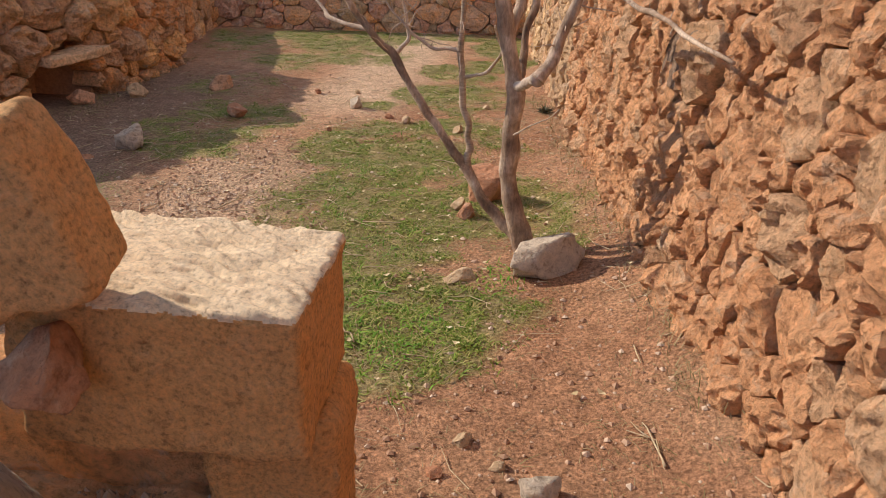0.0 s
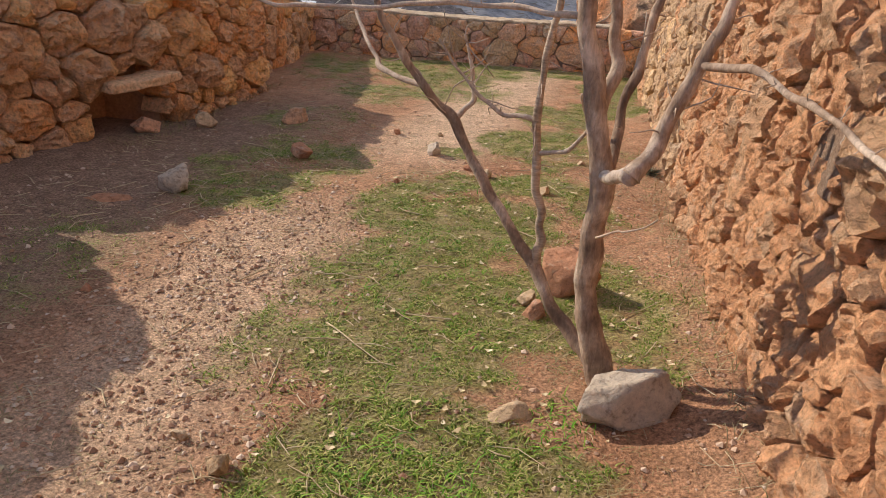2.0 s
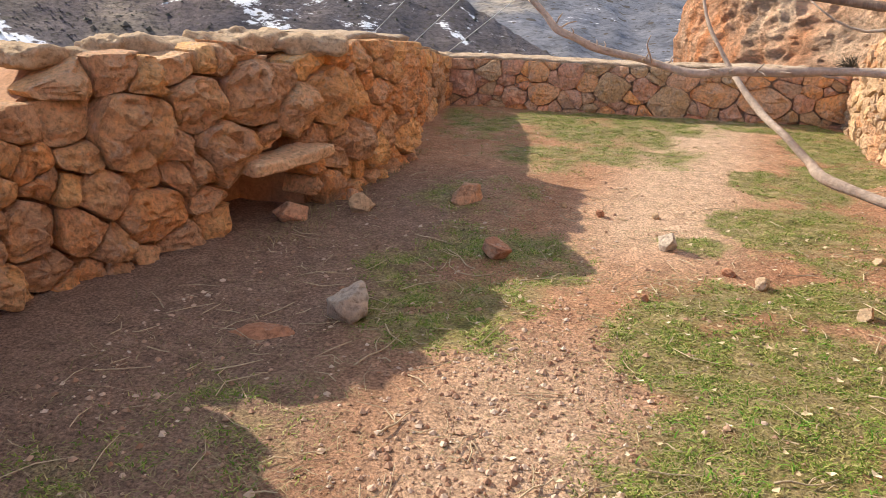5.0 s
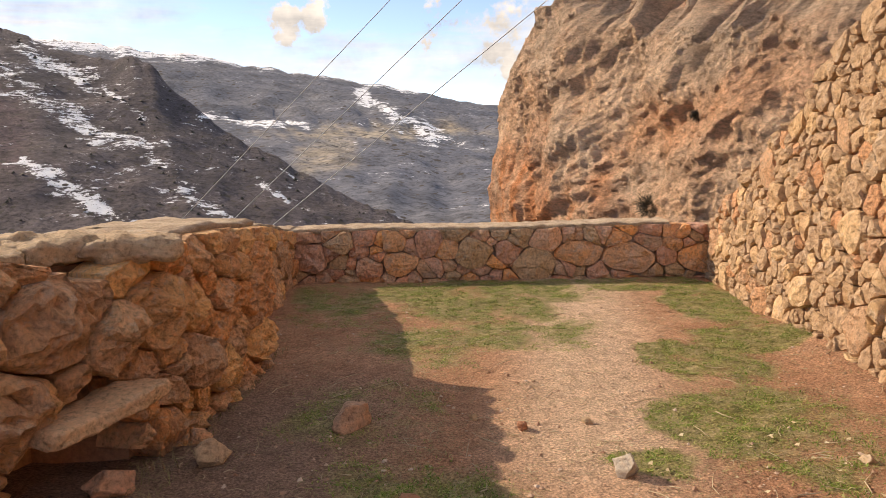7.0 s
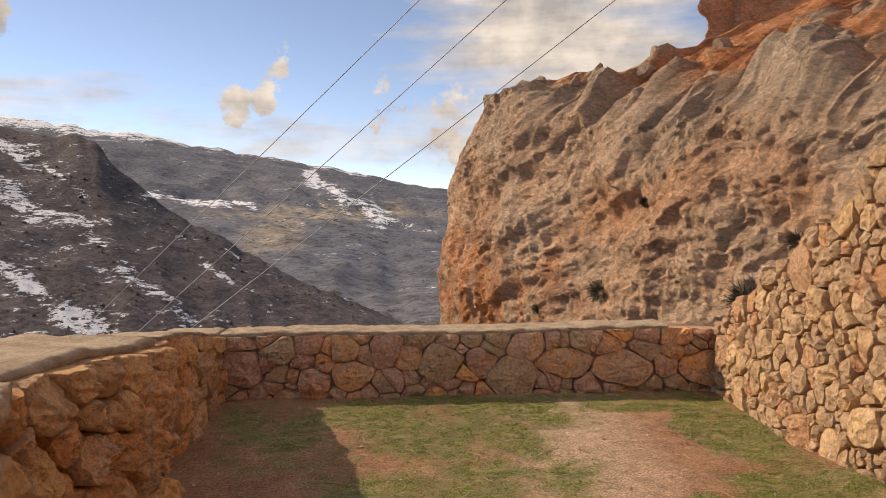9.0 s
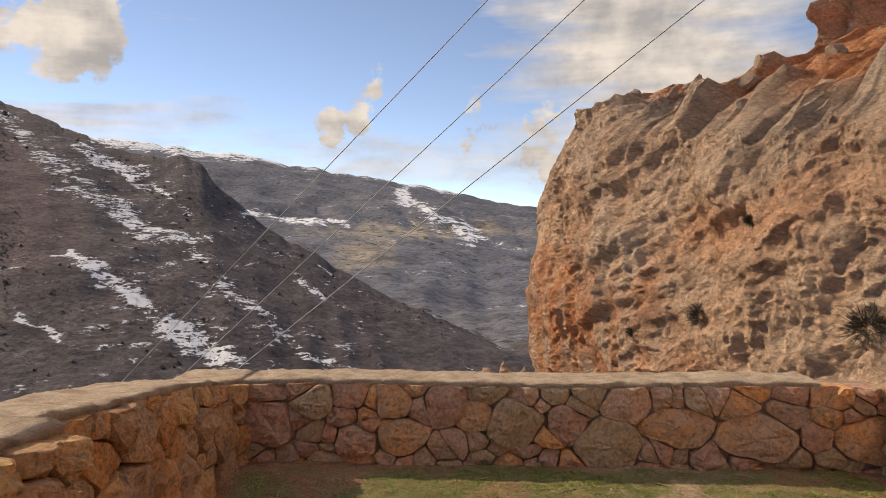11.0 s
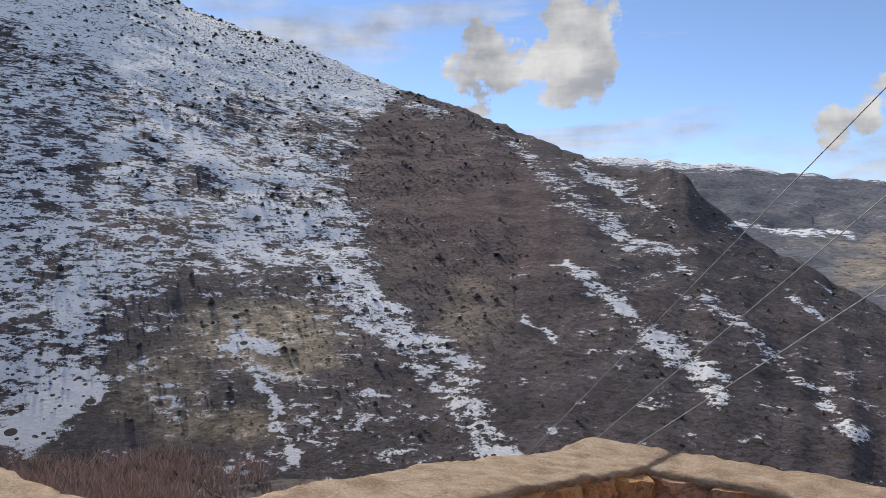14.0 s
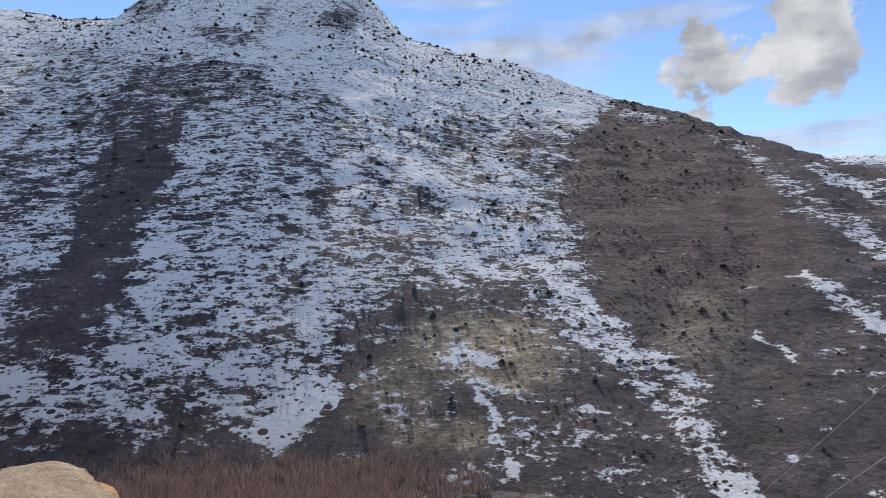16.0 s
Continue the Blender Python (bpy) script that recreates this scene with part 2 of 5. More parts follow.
def bark_mat(name, stretch, scale, stops):
    """Bark with lengthwise cracks (stretch below one) or rings round the limb (above one)."""
    m, t, b = base_mat(name, 0.85)
    pos = t.nodes.new("ShaderNodeTexCoord").outputs["Object"]
    mp = t.nodes.new("ShaderNodeMapping")
    mp.inputs["Scale"].default_value = (1, 1, stretch)
    t.links.new(pos, mp.inputs["Vector"])
    big = noise_node(t, pos, 5, 5, 0.6)
    fine = noise_node(t, mp.outputs[0], scale, 7, 0.7, 0.5)
    r = ramp(t, stops)
    t.links.new(big.outputs["Fac"], r.inputs["Fac"])
    d = ramp(t, [(0.3, (0.5, 0.48, 0.46)), (0.65, (1.25, 1.22, 1.18))])
    t.links.new(fine.outputs["Fac"], d.inputs["Fac"])
    t.links.new(mix(t, 0.9, r.outputs[0], d.outputs[0], "MULTIPLY"), b.inputs["Base Color"])
    bump(t, b, [(fine.outputs["Fac"], 0.8)], 0.01)
    return m


M_BARK = bark_mat("grey_brown_bark", 0.25, 70, [(0.36, (0.19, 0.135, 0.105)), (0.5, (0.36, 0.265, 0.205)), (0.62, (0.60, 0.49, 0.41))])
M_RINGED = bark_mat("ringed_pale_bark", 5.0, 22, [(0.36, (0.30, 0.23, 0.18)), (0.5, (0.48, 0.38, 0.30)), (0.64, (0.62, 0.51, 0.42))])
M_TWIG = plain_noise_mat("pale_twig_bark", [(0.3, (0.44, 0.33, 0.26)), (0.7, (0.64, 0.52, 0.43))], (8, 80))
M_PEELED = plain_noise_mat("peeled_pale_wood", [(0.3, (0.45, 0.36, 0.3)), (0.7, (0.62, 0.54, 0.48))], (8, 60))


def blade_mat(name, a, b_, c):
    m, t, b = base_mat(name, 0.7)
    g = t.nodes.new("ShaderNodeNewGeometry")
    r = ramp(t, [(0.0, a), (0.55, b_), (1.0, c)])
    t.links.new(g.outputs["Random Per Island"], r.inputs["Fac"])
    t.links.new(r.outputs[0], b.inputs["Base Color"])
    b.inputs["Subsurface Weight"].default_value = 0.0
    return m


M_BLADE = blade_mat("green_grass_blade", (0.07, 0.15, 0.012), (0.21, 0.28, 0.045), (0.50, 0.44, 0.19))
M_DRYBLADE = blade_mat("dry_grass_blade", (0.30, 0.23, 0.12), (0.42, 0.34, 0.2), (0.2, 0.2, 0.08))


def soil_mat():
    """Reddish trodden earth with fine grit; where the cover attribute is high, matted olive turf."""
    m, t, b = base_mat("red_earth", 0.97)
    pos = t.nodes.new("ShaderNodeTexCoord").outputs["Object"]
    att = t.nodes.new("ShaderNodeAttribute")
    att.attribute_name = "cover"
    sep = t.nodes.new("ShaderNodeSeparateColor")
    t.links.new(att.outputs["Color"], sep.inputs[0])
    big = noise_node(t, pos, 1.3, 6, 0.6, 0.3)
    mid = noise_node(t, pos, 9, 8, 0.7, 0.4)
    fine = noise_node(t, pos, 70, 8, 0.75)
    r = ramp(t, [(0.3, (0.36, 0.185, 0.11)), (0.5, (0.44, 0.245, 0.15)), (0.7, (0.50, 0.305, 0.195))])
    t.links.new(big.outputs["Fac"], r.inputs["Fac"])
    pale = mix(t, sep.outputs[1], r.outputs[0], (0.60, 0.43, 0.31))
    # third channel deepens the old wall's shade in the soil colour
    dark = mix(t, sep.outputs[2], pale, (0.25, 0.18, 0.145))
    d = ramp(t, [(0.36, (0.36, 0.34, 0.33)), (0.49, (0.98, 0.97, 0.96)), (0.62, (1.7, 1.7, 1.68))])
    t.links.new(fine.outputs["Fac"], d.inputs["Fac"])
    d2 = ramp(t, [(0.3, (0.62, 0.60, 0.58)), (0.7, (1.25, 1.24, 1.23))])
    t.links.new(mid.outputs["Fac"], d2.inputs["Fac"])
    soil = mix(t, 0.9, mix(t, 0.9, dark, d.outputs[0], "MULTIPLY"), d2.outputs[0], "MULTIPLY")
    turf = ramp(t, [(0.34, (0.09, 0.11, 0.028)), (0.5, (0.21, 0.21, 0.07)), (0.66, (0.40, 0.34, 0.18))])
    t.links.new(mid.outputs["Fac"], turf.inputs["Fac"])
    turf2 = mix(t, 0.9, turf.outputs[0], d.outputs[0], "MULTIPLY")
    # ragged edge of the turf
    e = t.nodes.new("ShaderNodeMath")
    e.operation = "MULTIPLY_ADD"
    e.inputs[1].default_value = 0.9
    t.links.new(mid.outputs["Fac"], e.inputs[0])
    e2 = t.nodes.new("ShaderNodeMath")
    e2.operation = "ADD"
    e2.inputs[1].default_value = -0.62
    t.links.new(sep.outputs[0], e2.inputs[0])
    t.links.new(e2.outputs[0], e.inputs[2])
    er = ramp(t, [(0.26, (0, 0, 0)), (0.62, (0.85, 0.85, 0.85))])
    t.links.new(e.outputs[0], er.inputs["Fac"])
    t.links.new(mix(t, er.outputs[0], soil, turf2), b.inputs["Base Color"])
    bump(t, b, [(mid.outputs["Fac"], 0.7), (fine.outputs["Fac"], 0.9)], 0.02)
    return m


M_SOIL = soil_mat()

# ---- mesh helpers ----


def mesh_from(name, verts, faces, mat, smooth=False):
    me = bpy.data.meshes.new(name)
    me.from_pydata([tuple(v) for v in verts], [], faces)
    if mat:
        me.materials.append(mat)
    if smooth:
        me.polygons.foreach_set("use_smooth", [True] * len(me.polygons))
    me.update()
    return me


def part(name, me, parent, loc=(0, 0, 0), label=""):
    ob = new(name, me)
    ob.location = loc
    ob.parent = parent
    if label:
        ob["label"] = label
    return ob


def thing(name, label, category, group="", kind="", me=None, loc=(0, 0, 0)):
    ob = new(name, me)
    ob.location = loc
    return tagged(ob, label, category, group, kind)


def fbm(x, y, z, octaves=4, gain=0.5):
    s, a, f = 0.0, 1.0, 1.0
    for _ in range(octaves):
        s += a * noise.noise((x * f, y * f, z * f))
        a *= gain
        f *= 2.03
    return s


def smooth01(a, b, v):
    k = min(1.0, max(0.0, (v - a) / (b - a)))
    return k * k * (3 - 2 * k)


def lerp_profile(profile, a):
    """Value at a in a short list of (position, value), sorted by position."""
    if a <= profile[0][0]:
        return profile[0][1]
    for (p, v), (q, w) in zip(profile, profile[1:]):
        if a <= q:
            k = (a - p) / (q - p)
            return v + (w - v) * k
    return profile[-1][1]


def tube(path, radii, sides=8, steps=5, rough=0.0):
    """Mesh data of a tapered limb through the points of a path, smoothed."""
    P = [Vector(p) for p in path]
    ext = [P[0] * 2 - P[1]] + P + [P[-1] * 2 - P[-2]]
    pts, rad = [], []
    for k in range(len(P) - 1):
        a, b, c, d = ext[k:k + 4]
        for s in range(steps):
            u = s / steps
            pts.append(0.5 * ((2 * b) + (c - a) * u + (2 * a - 5 * b + 4 * c - d) * u * u + (3 * b - a - 3 * c + d) * u ** 3))
            rad.append(radii[k] + (radii[k + 1] - radii[k]) * u)
    pts.append(P[-1])
    rad.append(radii[-1])
    verts, faces = [], []
    side = Vector((1, 0.2, 0.1))
    for k, p in enumerate(pts):
        d = (pts[min(k + 1, len(pts) - 1)] - pts[max(k - 1, 0)]).normalized()
        s1 = (side - d * side.dot(d)).normalized()
        s2 = d.cross(s1)
        side = s1
        if rough and 0 < k < len(pts) - 1:
            p = p + (s1 * noise.noise((p.x * 11, p.y * 11, p.z * 11)) + s2 * noise.noise((p.z * 11, p.x * 11, 3 + p.y * 11))) * min(0.014, rad[k] * 0.55)
        for j in range(sides):
            ang = 2 * math.pi * j / sides
            w = s1 * math.cos(ang) + s2 * math.sin(ang)
            q = p + w * rad[k]
            if rough:
                q = p + w * rad[k] * (1 + rough * fbm(q.x * 9, q.y * 9, q.z * 5, 3))
            verts.append(q)
    for k in range(len(pts) - 1):
        for j in range(sides):
            a, b = k * sides + j, k * sides + (j + 1) % sides
            faces.append((a, b, b + sides, a + sides))
    faces.append(tuple(range(sides))[::-1])
    faces.append(tuple(range((len(pts) - 1) * sides, len(pts) * sides)))
    return verts, faces


def boulder(name, size, mat, rng, cuts=14, detail=4, rough=0.11, scale_noise=2.4):
    """A broken stone: a ball cut flat by chance planes, with worn edges and a rough skin. Its base lies at z = 0."""
    bm = bmesh.new()
    bmesh.ops.create_icosphere(bm, subdivisions=detail, radius=1.0)
    planes = []
    for _ in range(cuts):
        n = Vector((rng.gauss(0, 1), rng.gauss(0, 1), rng.gauss(0, 0.8))).normalized()
        planes.append((n, rng.uniform(0.45, 0.8)))
    planes.append((Vector((0, 0, -1)), 0.55))
    o = rng.uniform(0, 90)
    for v in bm.verts:
        p = v.co.copy()
        for n, d in planes:
            h = p.dot(n) - d
            if h > 0:
                p -= n * h
        p *= 1 + rough * fbm(p.x * scale_noise + o, p.y * scale_noise, p.z * scale_noise, 4)
        v.co = Vector((p.x * size[0], p.y * size[1], p.z * size[2]))
    low = min(v.co.z for v in bm.verts)
    for v in bm.verts:
        v.co.z -= low
    me = bpy.data.meshes.new(name)
    bm.to_mesh(me)
    bm.free()
    me.materials.append(mat)
    me.polygons.foreach_set("use_smooth", [True] * len(me.polygons))
    return me


# ---- terrace ground ----
PATCHES = [  # turf: x, y, radius x, radius y, strength
    (-0.40, 4.9, 0.62, 1.5, 1.0), (-0.25, 3.15, 0.42, 0.5, 1.1), (0.05, 6.0, 0.6, 0.55, 0.8), (-0.75, 4.1, 0.35, 0.8, 0.7),
    (-1.75, 6.15, 0.55, 1.0, 0.75), (-2.0, 7.6, 0.5, 0.6, 0.5), (-1.55, 9.7, 1.0, 1.2, 0.8), (-1.45, 10.9, 1.25, 0.75, 1.0),
    (0.65, 10.3, 0.35, 1.2, 1.0), (0.05, 8.5, 0.45, 0.5, 0.9), (0.1, 7.4, 0.55, 0.7, 0.95), (0.6, 9.1, 0.42, 0.4, 0.9), (-0.6, 6.95, 0.22, 0.22, 0.9),
    (0.45, 4.4, 0.4, 0.7, 0.55), (-2.4, 4.3, 0.5, 0.8, 0.45), (-2.6, 10.6, 0.7, 1.1, 0.7), (0.35, 11.35, 0.8, 0.35, 0.8), (0.2, 3.25, 0.22, 0.2, 0.6)]


def cover_at(x, y):
    s = 0.0
    x, y = x + 0.22 * fbm(x * 1.3, y * 1.3, 11.0, 3), y + 0.22 * fbm(x * 1.3, y * 1.3, 17.0, 3)
    for px, py, rx, ry, k in PATCHES:
        d = ((x - px) / rx) ** 2 + ((y - py) / ry) ** 2
        if d < 4:
            s = max(s, k * (1 - smooth01(0.35, 1.7, d)))
    s += 0.55 * fbm(x * 2.3, y * 2.3, 3.3, 5) * (0.28 + s)
    return min(1.0, max(0.0, s))


def ground_z(x, y):
    z = 0.022 * fbm(x * 1.1, y * 1.1, 0.5, 3) + 0.008 * fbm(x * 7, y * 7, 1.5, 3)
    z += 0.16 * smooth01(0.45, 1.0, x) * (1 - smooth01(4.6, 6.0, y))
    z += 0.07 * smooth01(0.55, 1.05, x) * smooth01(7.5, 8.5, y) * (1 - smooth01(9.0, 10.0, y))
    z += 0.05 * math.exp(-((x - 0.4) ** 2 + (y - 3.85) ** 2) / 0.12)
    return z


def build_terrace():
    x0, x1, y0, y1, st = -4.6, 1.9, -3.0, 12.1, 0.045
    nx, ny = int((x1 - x0) / st) + 1, int((y1 - y0) / st) + 1
    verts, cols = [], []
    for j in range(ny):
        for i in range(nx):
            x, y = x0 + i * st, y0 + j * st
            verts.append((x, y, ground_z(x, y)))
            pale = smooth01(0.75, 0.15, abs(x + 0.75 - 0.12 * (y - 8))) * smooth01(6.0, 7.2, y)
            pale = max(pale, 0.9 * smooth01(0.6, 0.15, abs(x + 1.25)) * smooth01(6.0, 4.8, y))
            # painted shade: darker earth where the old wall's shadow lies
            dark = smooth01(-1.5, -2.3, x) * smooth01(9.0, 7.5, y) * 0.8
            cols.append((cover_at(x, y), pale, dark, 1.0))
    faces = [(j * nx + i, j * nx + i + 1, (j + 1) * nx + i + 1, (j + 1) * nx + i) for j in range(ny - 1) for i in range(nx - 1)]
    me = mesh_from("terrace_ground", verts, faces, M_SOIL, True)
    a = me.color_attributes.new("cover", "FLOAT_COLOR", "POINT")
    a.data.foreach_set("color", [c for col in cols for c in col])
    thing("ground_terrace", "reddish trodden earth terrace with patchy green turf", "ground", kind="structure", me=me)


build_terrace()


# ---- rubble walls ----


class Run:
    """A wall's face: a line of foot points, with the yard on the given side; u runs along it, v up, w out of it."""

    def __init__(self, foot, top, lean, flip=1):
        self.foot, self.top, self.lean, self.flip = [Vector(p) for p in foot], top, lean, flip
        self.u = [0.0]
        for a, b in zip(self.foot, self.foot[1:]):
            self.u.append(self.u[-1] + (b - a).length)
        self.length = self.u[-1]

    def at(self, u, v, w):
        k = 0
        while k < len(self.u) - 2 and u > self.u[k + 1]:
            k += 1
        a, b = self.foot[k], self.foot[k + 1]
        d = (b - a).normalized()
        n = Vector((-d.y, d.x)) * self.flip
        # blend the normal a little towards the next stretch, so that stones meet round the bend
        p = a + d * (u - self.u[k]) + n * (w - self.lean * v)
        return Vector((p.x, p.y, v))


def clip(poly, n, d):
    """The part of a convex polygon where dot(p, n) <= d."""
    out = []
    for k, p in enumerate(poly):
        q = poly[(k + 1) % len(poly)]
        hp, hq = p[0] * n[0] + p[1] * n[1] - d, q[0] * n[0] + q[1] * n[1] - d
        if hp <= 0:
            out.append(p)
        if (hp < 0 < hq) or (hq < 0 < hp):
            s = hp / (hp - hq)
            out.append((p[0] + (q[0] - p[0]) * s, p[1] + (q[1] - p[1]) * s))
    return out


def cells(run, size, rng, stretch=1.25, low=-0.12, u0=0.0, u1=None, holes=()):
    """Stones of a rubble face as convex polygons in (u, v): scattered centres with a size of their own."""
    u1 = run.length if u1 is None else u1
    pts, grid, g = [], {}, 0.25
    area = (u1 - u0) * max(run.top(u0 + (u1 - u0) * k / 10) for k in range(11))
    for _ in range(int(area * 900)):
        u, v = rng.uniform(u0, u1), rng.uniform(low, 3.2)
        if v > run.top(u) - 0.02:
            continue
        r = size(u, v, rng)
        k = (int(u / g), int(v / g))
        ok = True
        for di in (-2, -1, 0, 1, 2):
            for dj in (-2, -1, 0, 1, 2):
                for (a, b, s) in grid.get((k[0] + di, k[1] + dj), ()):
                    if math.hypot((a - u) / stretch, b - v) < 0.5 * (r + s):
                        ok = False
        if ok:
            pts.append((u, v, r))
            grid.setdefault(k, []).append((u, v, r))
    out = []
    for (u, v, r) in pts:
        slope = (run.top(min(u + 0.1, u1)) - run.top(max(u - 0.1, u0))) / 0.2
        poly = [(u - 0.6, v - 0.6), (u + 0.6, v - 0.6), (u + 0.6, v + 0.6), (u - 0.6, v + 0.6)]
        poly = clip(poly, (0, -1), -low)
        poly = clip(poly, (-slope, 1), run.top(u) - slope * u)
        poly = clip(poly, (-1, 0), -u0)
        poly = clip(poly, (1, 0), u1)
        k = (int(u / g), int(v / g))
        for di in range(-4, 5):
            for dj in range(-4, 5):
                for (a, b, s) in grid.get((k[0] + di, k[1] + dj), ()):
                    if (a, b) == (u, v) or not poly:
                        continue
                    # weighted bisector in stretched space
                    n = ((a - u) / stretch ** 2, b - v)
                    f = 0.5 + 0.5 * (r * r - s * s) / max(1e-6, ((a - u) / stretch) ** 2 + (b - v) ** 2) * 0.5
                    f = min(0.75, max(0.25, f))
                    m = (u + (a - u) * f, v + (b - v) * f)
                    poly = clip(poly, n, m[0] * n[0] + m[1] * n[1])
        if len(poly) >= 3:
            w = max(p[0] for p in poly) - min(p[0] for p in poly)
            h = max(p[1] for p in poly) - min(p[1] for p in poly)
            c = (sum(p[0] for p in poly) / len(poly), sum(p[1] for p in poly) / len(poly))
            if w > 0.03 and h > 0.03 and not any(a < c[0] < b and e < c[1] < f for a, b, e, f in holes):
                out.append((poly, w, h))
    return out


def stone_mesh(poly, run, rng, depth, joint, jag, around=20, crag=0.25):
    """One stone of a face: an uneven outline, a proud, tilted and broken front and sides that run back into the wall."""
    cu, cv = sum(p[0] for p in poly) / len(poly), sum(p[1] for p in poly) / len(poly)
    # outline resampled and its corners rounded off
    per, seg = [], []
    for k, p in enumerate(poly):
        q = poly[(k + 1) % len(poly)]
        seg.append(math.dist(p, q))
    total, ring = sum(seg), []
    for j in range(around):
        s, k = total * j / around, 0
        while k < len(seg) - 1 and s > seg[k]:
            s -= seg[k]
            k += 1
        p, q = poly[k], poly[(k + 1) % len(poly)]
        f = s / max(seg[k], 1e-6)
        ring.append((p[0] + (q[0] - p[0]) * f, p[1] + (q[1] - p[1]) * f))
    ring = [tuple((ring[j - 1][c] + 5 * ring[j][c] + ring[(j + 1) % around][c]) / 7 for c in (0, 1)) for j in range(around)]
    joint *= rng.uniform(0.2, 2.0)
    size = min(max(p[0] for p in poly) - min(p[0] for p in poly), max(p[1] for p in poly) - min(p[1] for p in poly))
    o = rng.uniform(0, 100)
    tu, tv = rng.gauss(0, 0.22), rng.gauss(-0.05, 0.2)
    # break planes give the front flat facets
    cuts = []
    for k in range(7):
        ang = k * 0.9 + rng.uniform(-0.5, 0.5)
        g = rng.uniform(0.3, 1.6)
        cuts.append((g * math.cos(ang), g * math.sin(ang), 1.0 + g * rng.uniform(-0.04, 0.24)))
    verts = []
    levels = ((1.0, -0.15), (1.0, 0.4), (0.97, 0.85), (0.88, 1.1), (0.74, 1.15), (0.56, 1.15), (0.36, 1.15), (0.17, 1.15))
    for li, (scale, lift) in enumerate(levels):
        for (u, v) in ring:
            du, dv = u - cu, v - cv
            L = math.hypot(du, dv)
            pull = max(0.0, (L - joint) / max(L, 1e-6))
            wob = 1 + jag * fbm(u * 7 + o, v * 7, 0.3, 3)
            a, b = cu + du * scale * pull * wob, cv + dv * scale * pull * wob
            w = lift * depth if li else lift
            if li:
                nu, nv = (a - cu) / size, (b - cv) / size
                w += depth * (tu * nu + tv * nv) * 1.6
                flat = min(min(d - x * nu - y * nv for (x, y, d) in cuts), 1.15)
                w = max(min(w, depth * flat), depth * -0.2)
                w += depth * crag * (1.2 * fbm(a * 9 + o, b * 9, 2.0, 3) + 1.3 * (0.35 - abs(noise.noise((a * 21 + o, b * 21, 1.0))) * 1.6) * min(1, li / 2))
            verts.append(run.at(a, b, w))
    verts.append(sum(verts[-around:], Vector()) / around)
    faces = []
    for li in range(len(levels) - 1):
        for j in range(around):
            a, b = li * around + j, li * around + (j + 1) % around
            faces.append((a, b, b + around, a + around) if run.flip < 0 else (a, a + around, b + around, b))
    last = (len(levels) - 1) * around
    for j in range(around):
        a, b = last + j, last + (j + 1) % around
        faces.append((a, b, len(verts) - 1) if run.flip < 0 else (a, len(verts) - 1, b))
    return verts, faces


def lay(run, wall, stones, mat, rng, depth, joint, jag, most=300, keep=lambda p: True, around=20, crag=0.25):
    """Stones as parts of the wall; past the most that may stand singly the rest are joined."""
    rest_v, rest_f, count = [], [], 0
    for poly, w, h in stones:
        d = depth * rng.uniform(0.6, 1.35) * min(1.3, 0.5 + min(w, h) * 2.4)
        verts, faces = stone_mesh(poly, run, rng, d, joint, jag, around, crag)
        c = sum(verts, Vector()) / len(verts)
        if count < most and keep(c):
            me = mesh_from("stone", [v - c for v in verts], faces, mat(c, rng) if callable(mat) else mat, True)
            me.set_sharp_from_angle(angle=0.42)
            part("stone", me, wall, c)
            count += 1
        else:
            k = len(rest_v)
            rest_v += verts
            rest_f += [tuple(i + k for i in f) for f in faces]
    if rest_v:
        me = mesh_from("stone_rest", rest_v, rest_f, mat(Vector((1, 7, 2)), rng) if callable(mat) else mat, True)
        me.set_sharp_from_angle(angle=0.42)
        ob = part("stone_facing", me, wall)
        ob["kind"] = "stuff"


def core(name, run, back, mat, label, set_in=0.03, low=-0.3, step=0.12, holes=()):
    """The wall's body of clay and rubble behind its face stones."""
    n = max(2, int(run.length / step))
    verts, faces = [], []
    for k in range(n + 1):
        u = run.length * k / n
        t = run.top(u) - 0.03
        a = -set_in
        for (h0, h1, e, f) in holes:
            if h0 - 0.02 < u < h1 + 0.02:
                a = -0.5
        verts += [run.at(u, low, a), run.at(u, t, a), run.at(u, t, -back), run.at(u, low, -back - 0.05)]
    for k in range(n):
        for j in range(4):
            a, b = k * 4 + j, k * 4 + (j + 1) % 4
            faces.append((a, b, b + 4, a + 4))
    faces += [(0, 1, 2, 3), tuple(range(n * 4, n * 4 + 4))[::-1]]
    return thing(name, label, "wall", kind="structure", me=mesh_from(name, verts, faces, mat))


